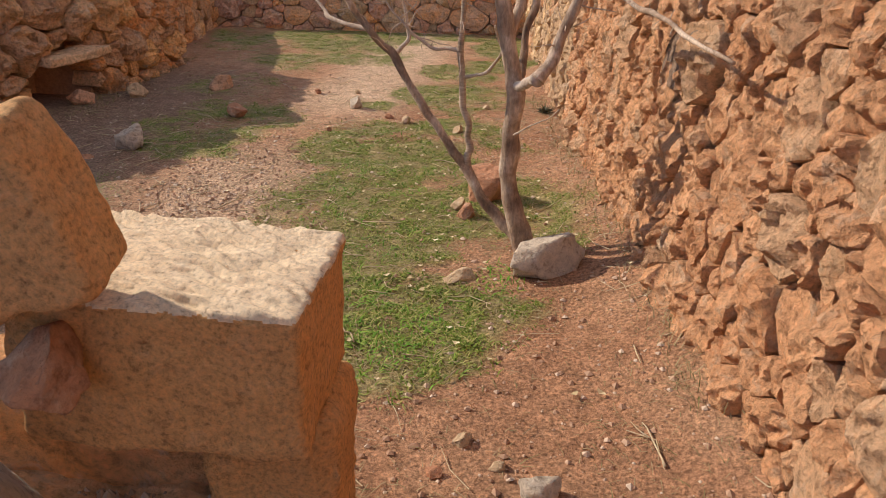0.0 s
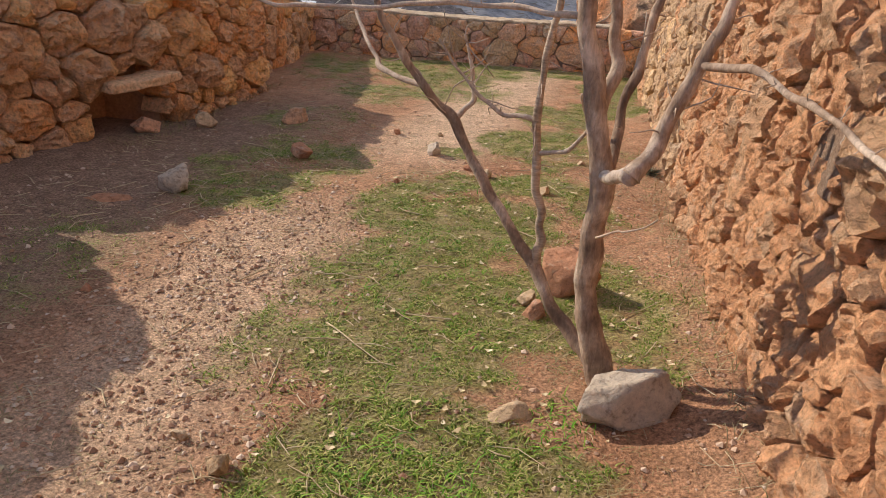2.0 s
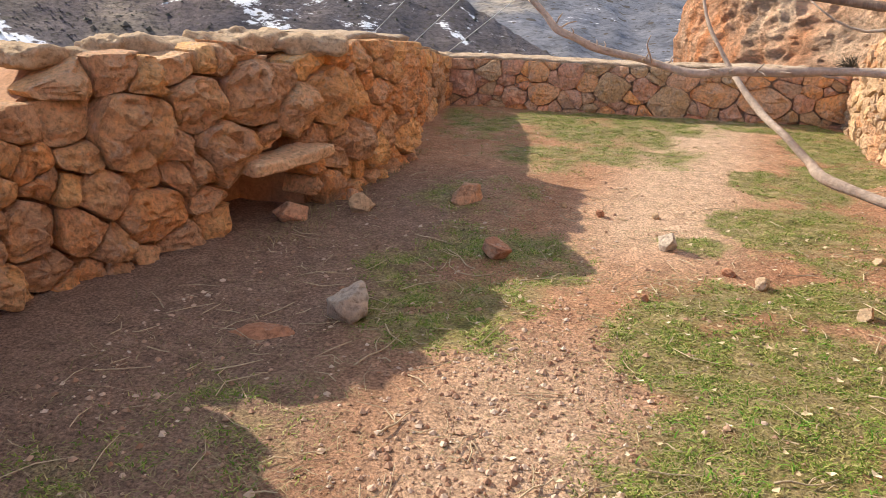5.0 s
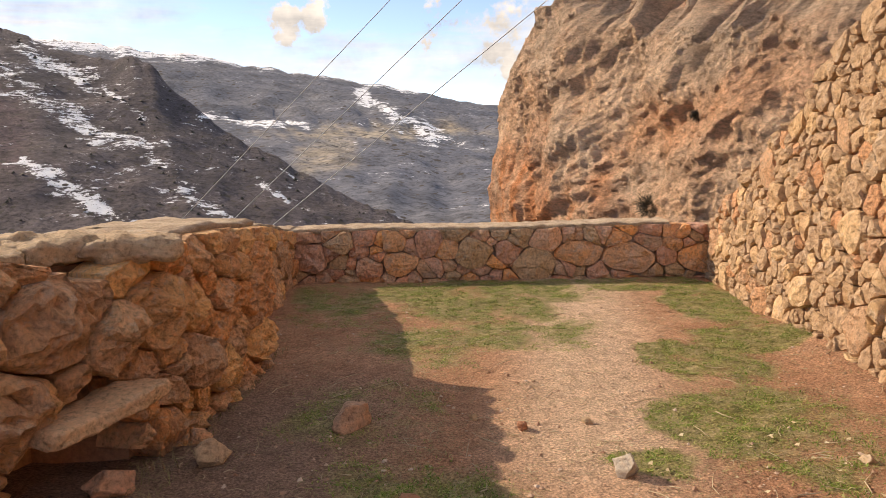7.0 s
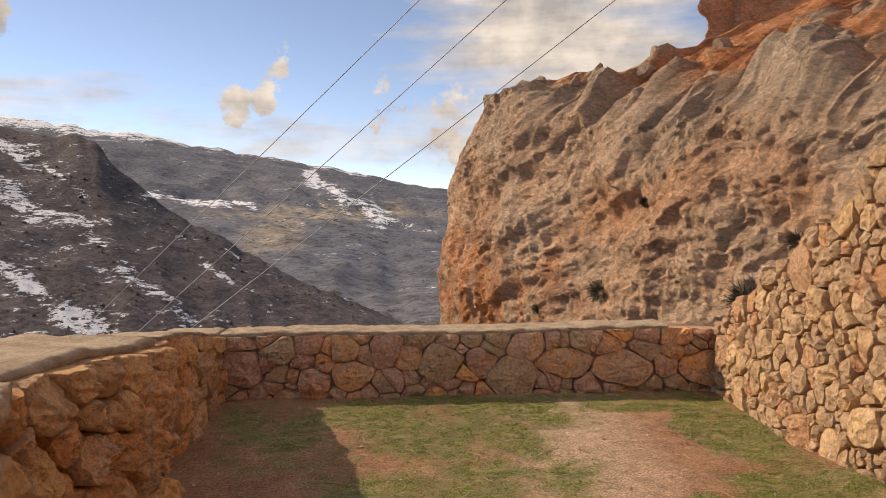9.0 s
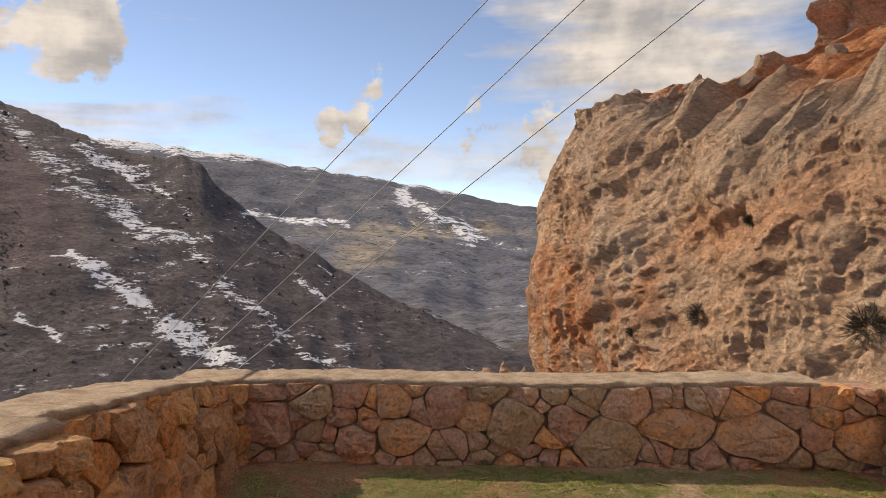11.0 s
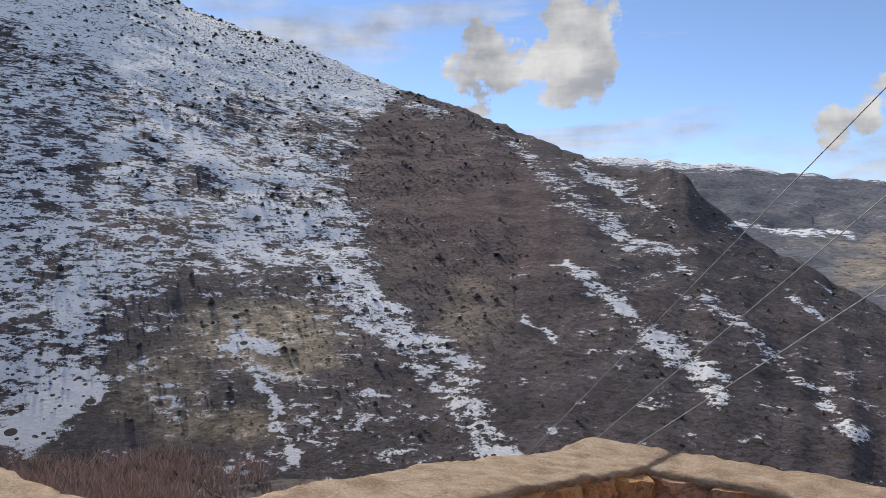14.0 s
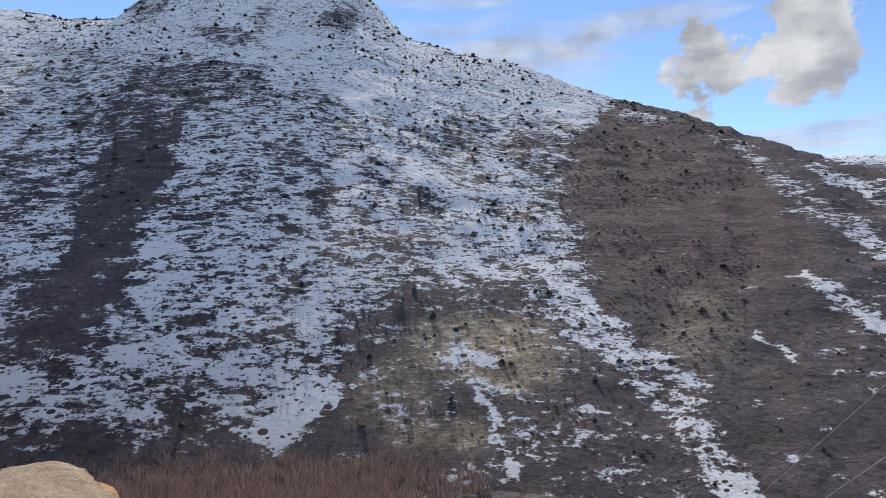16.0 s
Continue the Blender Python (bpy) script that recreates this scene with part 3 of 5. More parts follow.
def cap(run, wall, u0, u1, back, mat, over=0.02, thick=0.03, name="coping", seed=0, rise=0.0):
    """An uneven flat bed of lime and clay along the top, with a broken edge."""
    n = max(4, int((u1 - u0) / 0.03))
    across = 12
    verts, faces = [], []
    for k in range(n + 1):
        u = u0 + (u1 - u0) * k / n
        t = run.top(u)
        lip = 0.030 * fbm(u * 6 + seed, 0.0, 5.0, 4) + 0.012 * fbm(u * 31 + seed, 0.0, 5.0, 2)
        heel = 0.05 * fbm(u * 4 + seed, 7.0, 5.0, 4)
        for j in range(across + 1):
            f = j / across
            w = (over + lip) * (1 - f) - (back + over + heel) * f
            e = 0.016 * fbm(u * 5 + seed, w * 5, 1.0, 4) + 0.005 * fbm(u * 23 + seed, w * 23, 1.0, 3)
            crown = thick * (0.55 if j in (0, across) else 1.0)
            verts.append(run.at(u, t + crown + e + rise * f * smooth01(u0 + 0.6, u1 - 0.1, u), w))
        verts.append(run.at(u, t - 0.03, over + lip - 0.03))
        verts.append(run.at(u, t - 0.05, -back - over + 0.02))
    m = across + 3
    order = list(range(across + 1)) + [across + 2, across + 1]
    for k in range(n):
        for j in range(len(order)):
            a, b = k * m + order[j], k * m + order[(j + 1) % len(order)]
            faces.append((a, b, b + m, a + m))
    faces += [tuple(k for k in order), tuple(n * m + k for k in order)[::-1]]
    return part(name, mesh_from(name, verts, faces, mat, True), wall, label="pale flat lime coping with a broken edge")


def size_right(u, v, rng):
    return rng.choice((0.07, 0.09, 0.12, 0.15, 0.19, 0.26))


def size_left(u, v, rng):
    return rng.choice((0.1, 0.16, 0.2, 0.24, 0.29)) if v < 0.85 else rng.choice((0.1, 0.14, 0.2))


def size_far(u, v, rng):
    return rng.choice((0.06, 0.09, 0.14)) if v > 0.43 or v < 0.12 else rng.choice((0.06, 0.1, 0.18, 0.24, 0.27, 0.3))


rng = random.Random(7)
# far parapet
FAR_Y = 11.66
far_run = Run([(-3.42, FAR_Y), (1.16, FAR_Y + 0.02)], lambda u: 0.56 + 0.01 * math.sin(u * 2.1), 0.06, flip=-1)
wall_far = core("wall_far", far_run, 0.42, M_MORTAR_F, "low parapet of brown rubble stone under lime coping", 0.03)
lay(far_run, wall_far, cells(far_run, size_far, rng, 1.3, -0.06), lambda p, r: r.choice((M_STONE_F, M_STONE_F, M_STONE_F2, M_STONE_F3)), rng, 0.065, 0.003, 0.12, crag=0.24, around=24)
cap(far_run, wall_far, 0.0, 4.1, 0.42, M_CAP, seed=3)

# side parapet beyond the jog: thinner and lower
side_run = Run([(-3.26, 8.72), (-3.30, 10.1), (-3.42, FAR_Y + 0.06)], lambda u: lerp_profile([(0, 0.92), (0.8, 0.84), (1.8, 0.75), (2.9, 0.572), (3.0, 0.565)], u), 0.03, flip=-1)
wall_side = core("wall_side", side_run, 0.48, M_MORTAR, "waist-high parapet of orange rubble stone", 0.04)
lay(side_run, wall_side, cells(side_run, size_left, rng, 1.1, -0.08), M_STONE_L, rng, 0.07, 0.005, 0.13)
cap(side_run, wall_side, -0.3, side_run.length + 0.36, 0.50, M_CAP, seed=9)

# thick old wall before the jog, with a niche under a lintel
old_run = Run([(-3.80, -2.6), (-3.78, 3.6), (-3.64, 5.3), (-3.36, 6.1), (-3.10, 6.9), (-2.97, 7.7), (-2.93, 8.72)],
              # the 0.56 rise is an added, unseen stretch that throws the near shadow
              lambda u: 0.94 + 0.56 * smooth01(7.9, 7.2, u) + (0.05 * math.sin(u * 3.1) + 0.04 * math.sin(u * 7.7 + 1)) * (1 - smooth01(9.7, 10.1, u)) + 0.08 * smooth01(7.9, 8.6, u) - 0.06 * smooth01(10.6, 11.3, u), 0.0, flip=-1)
U_NICHE = old_run.u[4] - 0.24
holes = [(U_NICHE - 0.30, U_NICHE + 0.34, -0.1, 0.34)]
wall_old = core("wall_old", old_run, 0.62, M_MORTAR, "thick tumbledown wall of large orange rubble stones", 0.06, holes=holes)
lay(old_run, wall_old, cells(old_run, size_left, rng, 1.15, -0.1, u0=5.2, holes=holes), M_STONE_L, rng, 0.125, 0.005, 0.13, around=24, crag=0.22)
cap(old_run, wall_old, old_run.u[5] - 0.5, old_run.length, 0.78, M_CAP, over=-0.02, seed=21, rise=0.03)
end_run = Run([(-2.95, 8.70), (-3.60, 8.76)], lambda u: 0.93, 0.02, flip=-1)
wall_end = core("wall_end", end_run, 0.3, M_MORTAR, "squared end of the old rubble wall", 0.03)
lay(end_run, wall_end, cells(end_run, size_left, rng, 1.1, -0.08), M_STONE_L, rng, 0.05, 0.005, 0.13)

# return wall running away from the jog, its top level with the old wall's end
return_run = Run([(-5.5, 9.05), (-3.62, 9.3)], lambda u: 0.85 + 0.02 * math.sin(u * 4.0), 0.02, flip=1)
wall_return = core("wall_return", return_run, 0.55, M_MORTAR, "broad return wall of orange rubble under lime coping", 0.03, low=-1.4)
lay(return_run, wall_return, cells(return_run, size_left, rng, 1.1, -0.3), M_STONE_L, rng, 0.05, 0.005, 0.13)
cap(return_run, wall_return, 0.0, return_run.length, 0.57, M_CAP, seed=33)

# retaining wall
def right_top(u):
    y = u - 1.5
    return lerp_profile([(0, 2.9), (7.0, 2.75), (8.5, 2.35), (9.0, 2.08), (9.5, 1.66), (10.6, 1.12), (11.5, 0.68), (11.9, 0.6)], y) + 0.04 * math.sin(u * 9.0) + 0.03 * math.sin(u * 23.0)


right_run = Run([(0.86, -1.5), (0.86, 3.0), (0.86, 4.6), (0.92, 6.2), (0.99, 8.6), (1.0, 10.2), (1.12, FAR_Y + 0.05)], right_top, 0.05, flip=1)
wall_right = core("wall_right", right_run, 0.7, M_MORTAR, "tall retaining wall of rough salmon rubble stone", 0.03)
right_cells = cells(right_run, size_right, rng, 0.95, -0.05, u0=1.6)
right_cells.sort(key=lambda c: c[0][0][1] > 1.7)
near_cells = [c for c in right_cells if c[0][0][0] < 7.9]
far_cells = [c for c in right_cells if c[0][0][0] >= 7.9]
lay(right_run, wall_right, near_cells, M_STONE_R, rng, 0.058, 0.002, 0.16, most=180, crag=0.5, around=20, keep=lambda p: p.z < 1.7)
lay(right_run, wall_right, far_cells, lambda p, r: M_STONE_R if r.random() < 0.4 else M_STONE_Y, rng, 0.06, 0.007, 0.12, most=118, crag=0.3, around=18, keep=lambda p: p.y > 7.6)


# ---- distance: valley, mountains, cliff ----
CX, CY = -1.6, 7.0


def hill_mat(name, earth, k=1.0, relief=2.0):
    """Scrubby slope: brown earth and stone, tan terraces, dots of thorn, snow broken into shelves along the contour."""
    m, t, b = base_mat(name, 0.95)
    pos = t.nodes.new("ShaderNodeTexCoord").outputs["Object"]
    att = t.nodes.new("ShaderNodeAttribute")
    att.attribute_name = "lie"
    sep = t.nodes.new("ShaderNodeSeparateColor")
    t.links.new(att.outputs["Color"], sep.inputs[0])

    def flat(z):
        ml = t.nodes.new("ShaderNodeMapping")
        ml.inputs["Scale"].default_value = (1, 1, z)
        t.links.new(pos, ml.inputs["Vector"])
        return ml.outputs[0]

    big = noise_node(t, pos, 0.012 * k, 7, 0.6, 0.5)
    mid = noise_node(t, pos, 0.05 * k, 8, 0.7, 0.4)
    shelf = noise_node(t, flat(4.5), 0.09 * k, 6, 0.68, 0.5)
    fine = noise_node(t, flat(2.0), 0.38 * k, 6, 0.75, 0.3)
    r = ramp(t, earth)
    t.links.new(big.outputs["Fac"], r.inputs["Fac"])
    d = ramp(t, [(0.34, (0.5, 0.5, 0.52)), (0.5, (0.95, 0.95, 0.95)), (0.68, (1.35, 1.32, 1.28))])
    t.links.new(mid.outputs["Fac"], d.inputs["Fac"])
    d2 = ramp(t, [(0.36, (0.35, 0.36, 0.36)), (0.5, (1, 1, 1)), (0.68, (1.4, 1.4, 1.4))])
    t.links.new(fine.outputs["Fac"], d2.inputs["Fac"])
    c = mix(t, sep.outputs[2], r.outputs[0], (0.15, 0.098, 0.10))
    bands = ramp(t, [(0.42, (0.42, 0.42, 0.42)), (0.56, (1, 1, 1))])
    t.links.new(shelf.outputs["Fac"], bands.inputs["Fac"])
    tan = t.nodes.new("ShaderNodeMath")
    tan.operation = "MULTIPLY"
    t.links.new(sep.outputs[1], tan.inputs[0])
    t.links.new(bands.outputs[0], tan.inputs[1])
    c = mix(t, tan.outputs[0], c, (0.58, 0.47, 0.32))
    c = mix(t, 0.9, mix(t, 0.9, c, d.outputs[0], "MULTIPLY"), d2.outputs[0], "MULTIPLY")
    # snow cover: the painted lie against broken shelves
    level = sep.outputs[0]
    for src, gain in ((shelf, 1.9), (mid, 1.7), (fine, 1.5)):
        a = t.nodes.new("ShaderNodeMath")
        a.operation = "MULTIPLY_ADD"
        a.inputs[1].default_value = gain
        t.links.new(src.outputs["Fac"], a.inputs[0])
        t.links.new(level, a.inputs[2])
        level = a.outputs[0]
    mr = t.nodes.new("ShaderNodeMapRange")
    mr.inputs["From Min"].default_value, mr.inputs["From Max"].default_value = 2.99, 3.12
    t.links.new(level, mr.inputs["Value"])
    c = mix(t, mr.outputs[0], c, (0.86, 0.87, 0.90))
    # thorn cushions
    for scale, size in ((0.16, 0.30), (0.34, 0.27)):
        v = mk(t, "ShaderNodeTexVoronoi", Scale=scale * k, Randomness=1.0)
        t.links.new(pos, v.inputs["Vector"])
        sc = t.nodes.new("ShaderNodeSeparateColor")
        t.links.new(v.outputs["Color"], sc.inputs[0])
        ml = t.nodes.new("ShaderNodeMath")
        ml.operation = "MULTIPLY"
        ml.inputs[1].default_value = size
        t.links.new(sc.outputs[0], ml.inputs[0])
        lt = t.nodes.new("ShaderNodeMath")
        lt.operation = "LESS_THAN"
        t.links.new(v.outputs["Distance"], lt.inputs[0])
        t.links.new(ml.outputs[0], lt.inputs[1])
        c = mix(t, lt.outputs[0], c, (0.075, 0.064, 0.055))
    t.links.new(c, b.inputs["Base Color"])
    bump(t, b, [(mid.outputs["Fac"], 0.8), (shelf.outputs["Fac"], 0.6), (fine.outputs["Fac"], 0.5)], relief)
    return m


# distance haze is mixed into these earths: faint lavender near, paler blue far
M_HILL = hill_mat("scrub_slope", [(0.3, (0.078, 0.07, 0.08)), (0.5, (0.112, 0.095, 0.103)), (0.7, (0.155, 0.126, 0.126))])
M_FARHILL_HAZED = hill_mat("far_slope_hazed", [(0.3, (0.105, 0.118, 0.15)), (0.5, (0.145, 0.153, 0.185)), (0.7, (0.20, 0.20, 0.215))], 0.3, 0.5)

RIDGE = [(-40, -9), (-15, -9), (0, -7.9), (9.4, -3.7), (15, -0.4), (18.1, 1.3), (21.4, 4.3), (22.8, 6.2), (24, 6.6), (26, 6.4), (28.3, 6.9), (30.2, 7.7), (34.4, 9.3),
         (37, 10.4), (40.3, 11.7), (45, 12.9), (52.2, 15.8), (56, 16.5), (60, 17.5), (62.7, 20.1), (66, 23), (72, 24.5), (77, 21.5), (79.5, 19.0), (81.2, 17.1), (88, 17.2), (110, 15), (135, 8)]
DIST = [(-40, 260), (0, 300), (20, 420), (30, 600), (60, 1350), (90, 1600), (135, 1600)]
FARRIDGE = [(-45, 0.5), (-20, 0.8), (-2, 2.8), (3.2, 3.9), (8.5, 5.0), (15.5, 5.9), (20, 6.8), (23.5, 7.1), (27, 7.5), (30, 7.6), (50, 8)]
PLATEAU = [(-45, -2), (-20, -2), (-2.4, -0.9), (7.6, 1.6), (19.8, 2.3), (50, 3)]
# snow lying in the open, as outlines in (yaw, elevation), with cover and softness
SNOWFIELD = [(91, 19), (80, 21), (63, 22.4), (60, 17.6), (52.2, 16), (44.5, 13), (39, 11.2), (46.2, 11.2), (48, 7.2), (45.9, 2.5), (45.2, -2.6), (48.1, -2.8), (53.2, -0.5),
             (59.3, -1.1), (63.6, -3.8), (65.3, -7.2), (66.6, -10.1), (70.4, -11.9), (74.4, -10.9), (84, -9.8), (105, -9), (110, 16)]
SNOWCAP = [(100, 20), (80, 24), (60, 21), (50, 16.5), (39, 11.6), (46, 11.3), (55, 12), (62, 11), (70, 14.5), (80, 15.5), (100, 13)]
GULLY = [(76, 12), (76.8, 7.9), (79.5, 2.5), (80.6, -3), (85, -6.2), (92, -8), (94, -2), (84.8, 0.8), (83.4, 5.6), (80.2, 9.7)]
SPUR = [(64.5, -6.8), (61.9, -3), (57.1, -1.3), (52.4, -1.1), (48.4, -2.8), (45.2, -6.8), (42.4, -11.6), (40.1, -18), (68.7, -18.3), (66.2, -11.7)]
BROWNFACE = [(46.2, 11.1), (40.5, 10.7), (34.7, 8.0), (31.2, 3), (31.0, -0.2), (33.5, -4.9), (37.6, -11.8), (42.6, -6.4), (45.3, -2), (46, 2), (48, 6.8)]
BACKBONE = [(79.5, 14.4), (76.4, 15.8), (71.2, 15.0), (70.6, 13.5), (75.2, 12.2), (80.2, 9.5), (86, 9.6)]
# streaks: from (yaw, elev) to (yaw, elev), half width at either end, cover
STREAKS = [(31.4, -0.4, 20.6, -9.2, 0.4, 1.25, 0.60), (21.5, -2.6, 11.5, -11.5, 0.35, 0.75, 0.50), (36.9, 10.0, 31, 4.4, 0.5, 0.9, 0.42), (31.5, 4.6, 23.2, -0.6, 0.9, 0.5, 0.50),
           (48.5, -2.6, 40, -8.8, 1.3, 1.6, 0.56), (40, -8.8, 35.4, -16, 1.5, 1.4, 0.52), (17.7, 2.1, 13.3, -2.2, 0.2, 0.12, 0.55), (16.5, -2.1, 13.7, -4.2, 0.2, 0.15, 0.5),
           (34.5, -4.7, 31.9, -6.3, 0.3, 0.2, 0.6), (56, -6.2, 53.6, -7.2, 0.9, 0.5, 0.56), (54.4, -9.4, 51.6, -15, 0.35, 0.6, 0.62)]
CREST_STREAKS = [(30.9, 7.2, 27.0, 4.6, 0.35, 0.5, 0.6), (61.4, 9.8, 46, -2.6, 0.7, 0.8, 0.74), (56, 13.0, 46, 11.4, 0.8, 0.4, 0.85), (27, 5.5, 22, 0.4, 0.4, 0.2, 0.44), (66, -9, 70, -11.6, 1.2, 1.4, 0.85),
                 (25, 1.5, 20, -3.5, 0.4, 0.3, 0.36), (40.3, 11.4, 36.5, 10.3, 0.25, 0.2, 0.7)]
FAR_STREAKS = [(8.0, 4.4, 7.4, 3.2, 0.3, 0.4, 0.75), (7.4, 3.4, 2.6, 0.6, 0.22, 0.75, 0.66), (30, 7.6, 17, 6.4, 0.45, 0.35, 0.66), (17, 6.4, -3, 3.1, 0.22, 0.15, 0.62), (20, 2.4, 12.5, 1.7, 0.28, 0.2, 0.62), (8, 1.7, -1, -0.4, 0.14, 0.12, 0.5)]
# bare ground: yaw, elev, radius of each, strength
BARE = [(73, 17, 2.3, 0.8, 0.8), (65, 18.8, 1.6, 1.3, 0.9), (79.3, 18.4, 1.3, 1.2, 0.7), (68.1, 8.6, 2.2, 0.9, 0.75), (66.2, 5, 1.6, 1.3, 0.7), (59.3, 4.6, 1.8, 2.6, 0.7), (56.3, 10.2, 1.2, 1.9, 0.85),
        (51, 9.4, 2.4, 1.2, 0.75), (76, -3.6, 3.0, 0.7, 0.6), (87, 6, 3.0, 2.4, 0.6), (70.4, 18.8, 1.0, 2.0, 0.6)]
# tan turf; the entry at yaw 38.3 paints a sunlit patch of mid slope
TAN = [(54.2, -5.4, 7, 2.6, 1.0), (52.6, -7.9, 5.0, 1.2, 0.9), (57, -12.4, 6, 1.4, 0.7), (61, -9, 4, 3, 0.5), (38.3, -4.4, 3.4, 4.2, 0.3), (7, 1.1, 11, 0.5, 0.7), (10.6, -0.6, 2.7, 1.7, 0.5), (44, 0, 3, 3, 0.12)]


def outline_depth(pts, yaw, elev):
    """How deep (degrees) a direction lies inside an outline; negative outside."""
    best, inside = 1e9, False
    for (ax, ay), (bx, by) in zip(pts, pts[1:] + pts[:1]):
        dx, dy = bx - ax, by - ay
        u = min(1.0, max(0.0, ((yaw - ax) * dx + (elev - ay) * dy) / (dx * dx + dy * dy)))
        best = min(best, math.hypot(yaw - ax - dx * u, elev - ay - dy * u))
        if (ay > elev) != (by > elev) and yaw < ax + (elev - ay) / dy * dx:
            inside = not inside
    return best if inside else -best


def lie_at(yaw, elev):
    """Snow cover, tan turf (with one painted sunlit patch) and red earth of the slope in one direction."""
    wy = yaw + 1.8 * noise.noise((yaw * 0.35, elev * 0.5, 2.0)) + 0.9 * noise.noise((yaw * 0.9, elev * 1.2, 4.0)) + 0.5 * noise.noise((yaw * 2.4, elev * 3.0, 14.0))
    we = elev + 0.7 * noise.noise((yaw * 0.35, elev * 0.5, 7.0)) + 0.5 * noise.noise((yaw * 1.1, elev * 1.2, 31.0)) + 0.3 * noise.noise((yaw * 2.4, elev * 3.2, 41.0))
    far = yaw < 9 or elev > lerp_profile(RIDGE, yaw) - 0.6
    s, tan, red = (-0.5 if far else 0.12), 0.0, 0.0
    if yaw > 36 and not (far and yaw < 44):
        s = max(s, 0.30 * smooth01(-12.5, -11, elev) * smooth01(66, 72, yaw))
        s = max(s, 0.55 * smooth01(-1.6, 1.0, outline_depth(SNOWFIELD, wy, we)))
        s = max(s, 0.80 * smooth01(-1.6, 0.8, outline_depth(SNOWCAP, wy, we)))
        s += (0.34 - s) * 0.9 * smooth01(-0.4, 0.5, outline_depth(BACKBONE, wy, we))
        s += (0.10 - s) * smooth01(92, 82, yaw) * smooth01(-0.6, 0.9, outline_depth(GULLY, wy, we))
        s += (0.24 - s) * smooth01(-0.7, 0.8, outline_depth(SPUR, wy, we))
        for a, b, rx, ry, k in BARE:
            s += (0.16 - s) * k * 0.8 * (1 - smooth01(0.2, 1.4, math.hypot((wy - a) / rx, (we - b) / ry)))
    if 28 < yaw < 51:
        face = smooth01(-2.0, 1.6, outline_depth(BROWNFACE, wy, we))
        s += (-0.1 - s) * face
        red = 0.75 * face * smooth01(-6, 3, elev)
    ny, ne = 0.5 * (yaw + wy), 0.5 * (elev + we)
    for a, b, c, d, w0, w1, k in (FAR_STREAKS if far else STREAKS + CREST_STREAKS):
        L2 = (c - a) ** 2 + (d - b) ** 2
        u = min(1.0, max(0.0, ((ny - a) * (c - a) + (ne - b) * (d - b)) / L2))
        w = w0 + (w1 - w0) * u
        s = max(s, k * (1 - smooth01(w * 0.3, w * 1.9, math.hypot(ny - a - (c - a) * u, ne - b - (d - b) * u))))
    for a, b, rx, ry, k in TAN:
        tan = max(tan, k * (1 - smooth01(0.5, 1.1, math.hypot((wy - a) / rx, (we - b) / ry))))
    return s, tan, red


def spot(yaw, r, z):
    a = radians(yaw)
    return Vector((CX - math.sin(a) * r, CY + math.cos(a) * r, z))


def slope_sheet(name, yaw0, yaw1, near, near_z, crest, dist, mat, nu, nv, label, rough, behind=1.25):
    """A mountain flank as seen across the valley: from its foot up to the crest, then falling away behind it."""
    verts, cols, faces = [], [], []
    for i in range(nu + 1):
        yaw = yaw0 + (yaw1 - yaw0) * i / nu
        R = lerp_profile(dist, yaw)
        R = sum(lerp_profile(dist, yaw + 4 * q) for q in range(-4, 5)) / 9
        soft = sum(lerp_profile(crest, yaw + 2.5 * q) for q in range(-4, 5)) / 9
        top = math.tan(radians(lerp_profile(crest, yaw))) * R + 1.6
        low_top = math.tan(radians(soft)) * R + 1.6
        rn = lerp_profile(near, yaw)
        for j in range(nv + 1):
            s = j / (nv - 6)
            if s <= 1:
                r = rn + (R - rn) * s
                z = near_z + (low_top + (top - low_top) * s ** 4 - near_z) * s
                amp = rough * math.sin(math.pi * min(1, s * 1.0)) ** 0.6 * (1 - 0.8 * smooth01(0.85, 1.0, s))
            else:
                r = R * (1 + (behind - 1) * (s - 1) * (nv - 6) / 6)
                z = top - (r - R) * 0.5
                amp = 0
            p = spot(yaw, r, z)
            ridge = abs(noise.noise((yaw * 0.13, s * 1.2, 3.0))) + 0.5 * abs(noise.noise((yaw * 0.33, s * 2.4, 9.0)))
            p.z += amp * 0.5 * (0.9 - 2.0 * ridge) + amp * 0.6 * fbm(p.x * 0.02, p.y * 0.02, p.z * 0.02, 4)
            if s <= 1:
                p.z += R * 0.0035 * noise.noise((yaw * 1.3, 0.5, 1.0)) * smooth01(0.8, 1.0, s) + R * 0.002 * noise.noise((yaw * 4.0, 0.5, 1.0)) * smooth01(0.9, 1.0, s)
            verts.append(p)
            e = math.degrees(math.atan2(p.z - 1.6, math.hypot(p.x - CX, p.y - CY)))
            cols.append((*lie_at(yaw, e), 1.0))
    for i in range(nu):
        for j in range(nv):
            a = i * (nv + 1) + j
            faces.append((a, a + 1, a + nv + 2, a + nv + 1))
    me = mesh_from(name, verts, faces, mat, True)
    at = me.color_attributes.new("lie", "FLOAT_COLOR", "POINT")
    at.data.foreach_set("color", [c for col in cols for c in col])
    return thing(name, label, "mountain", kind="structure", me=me), verts


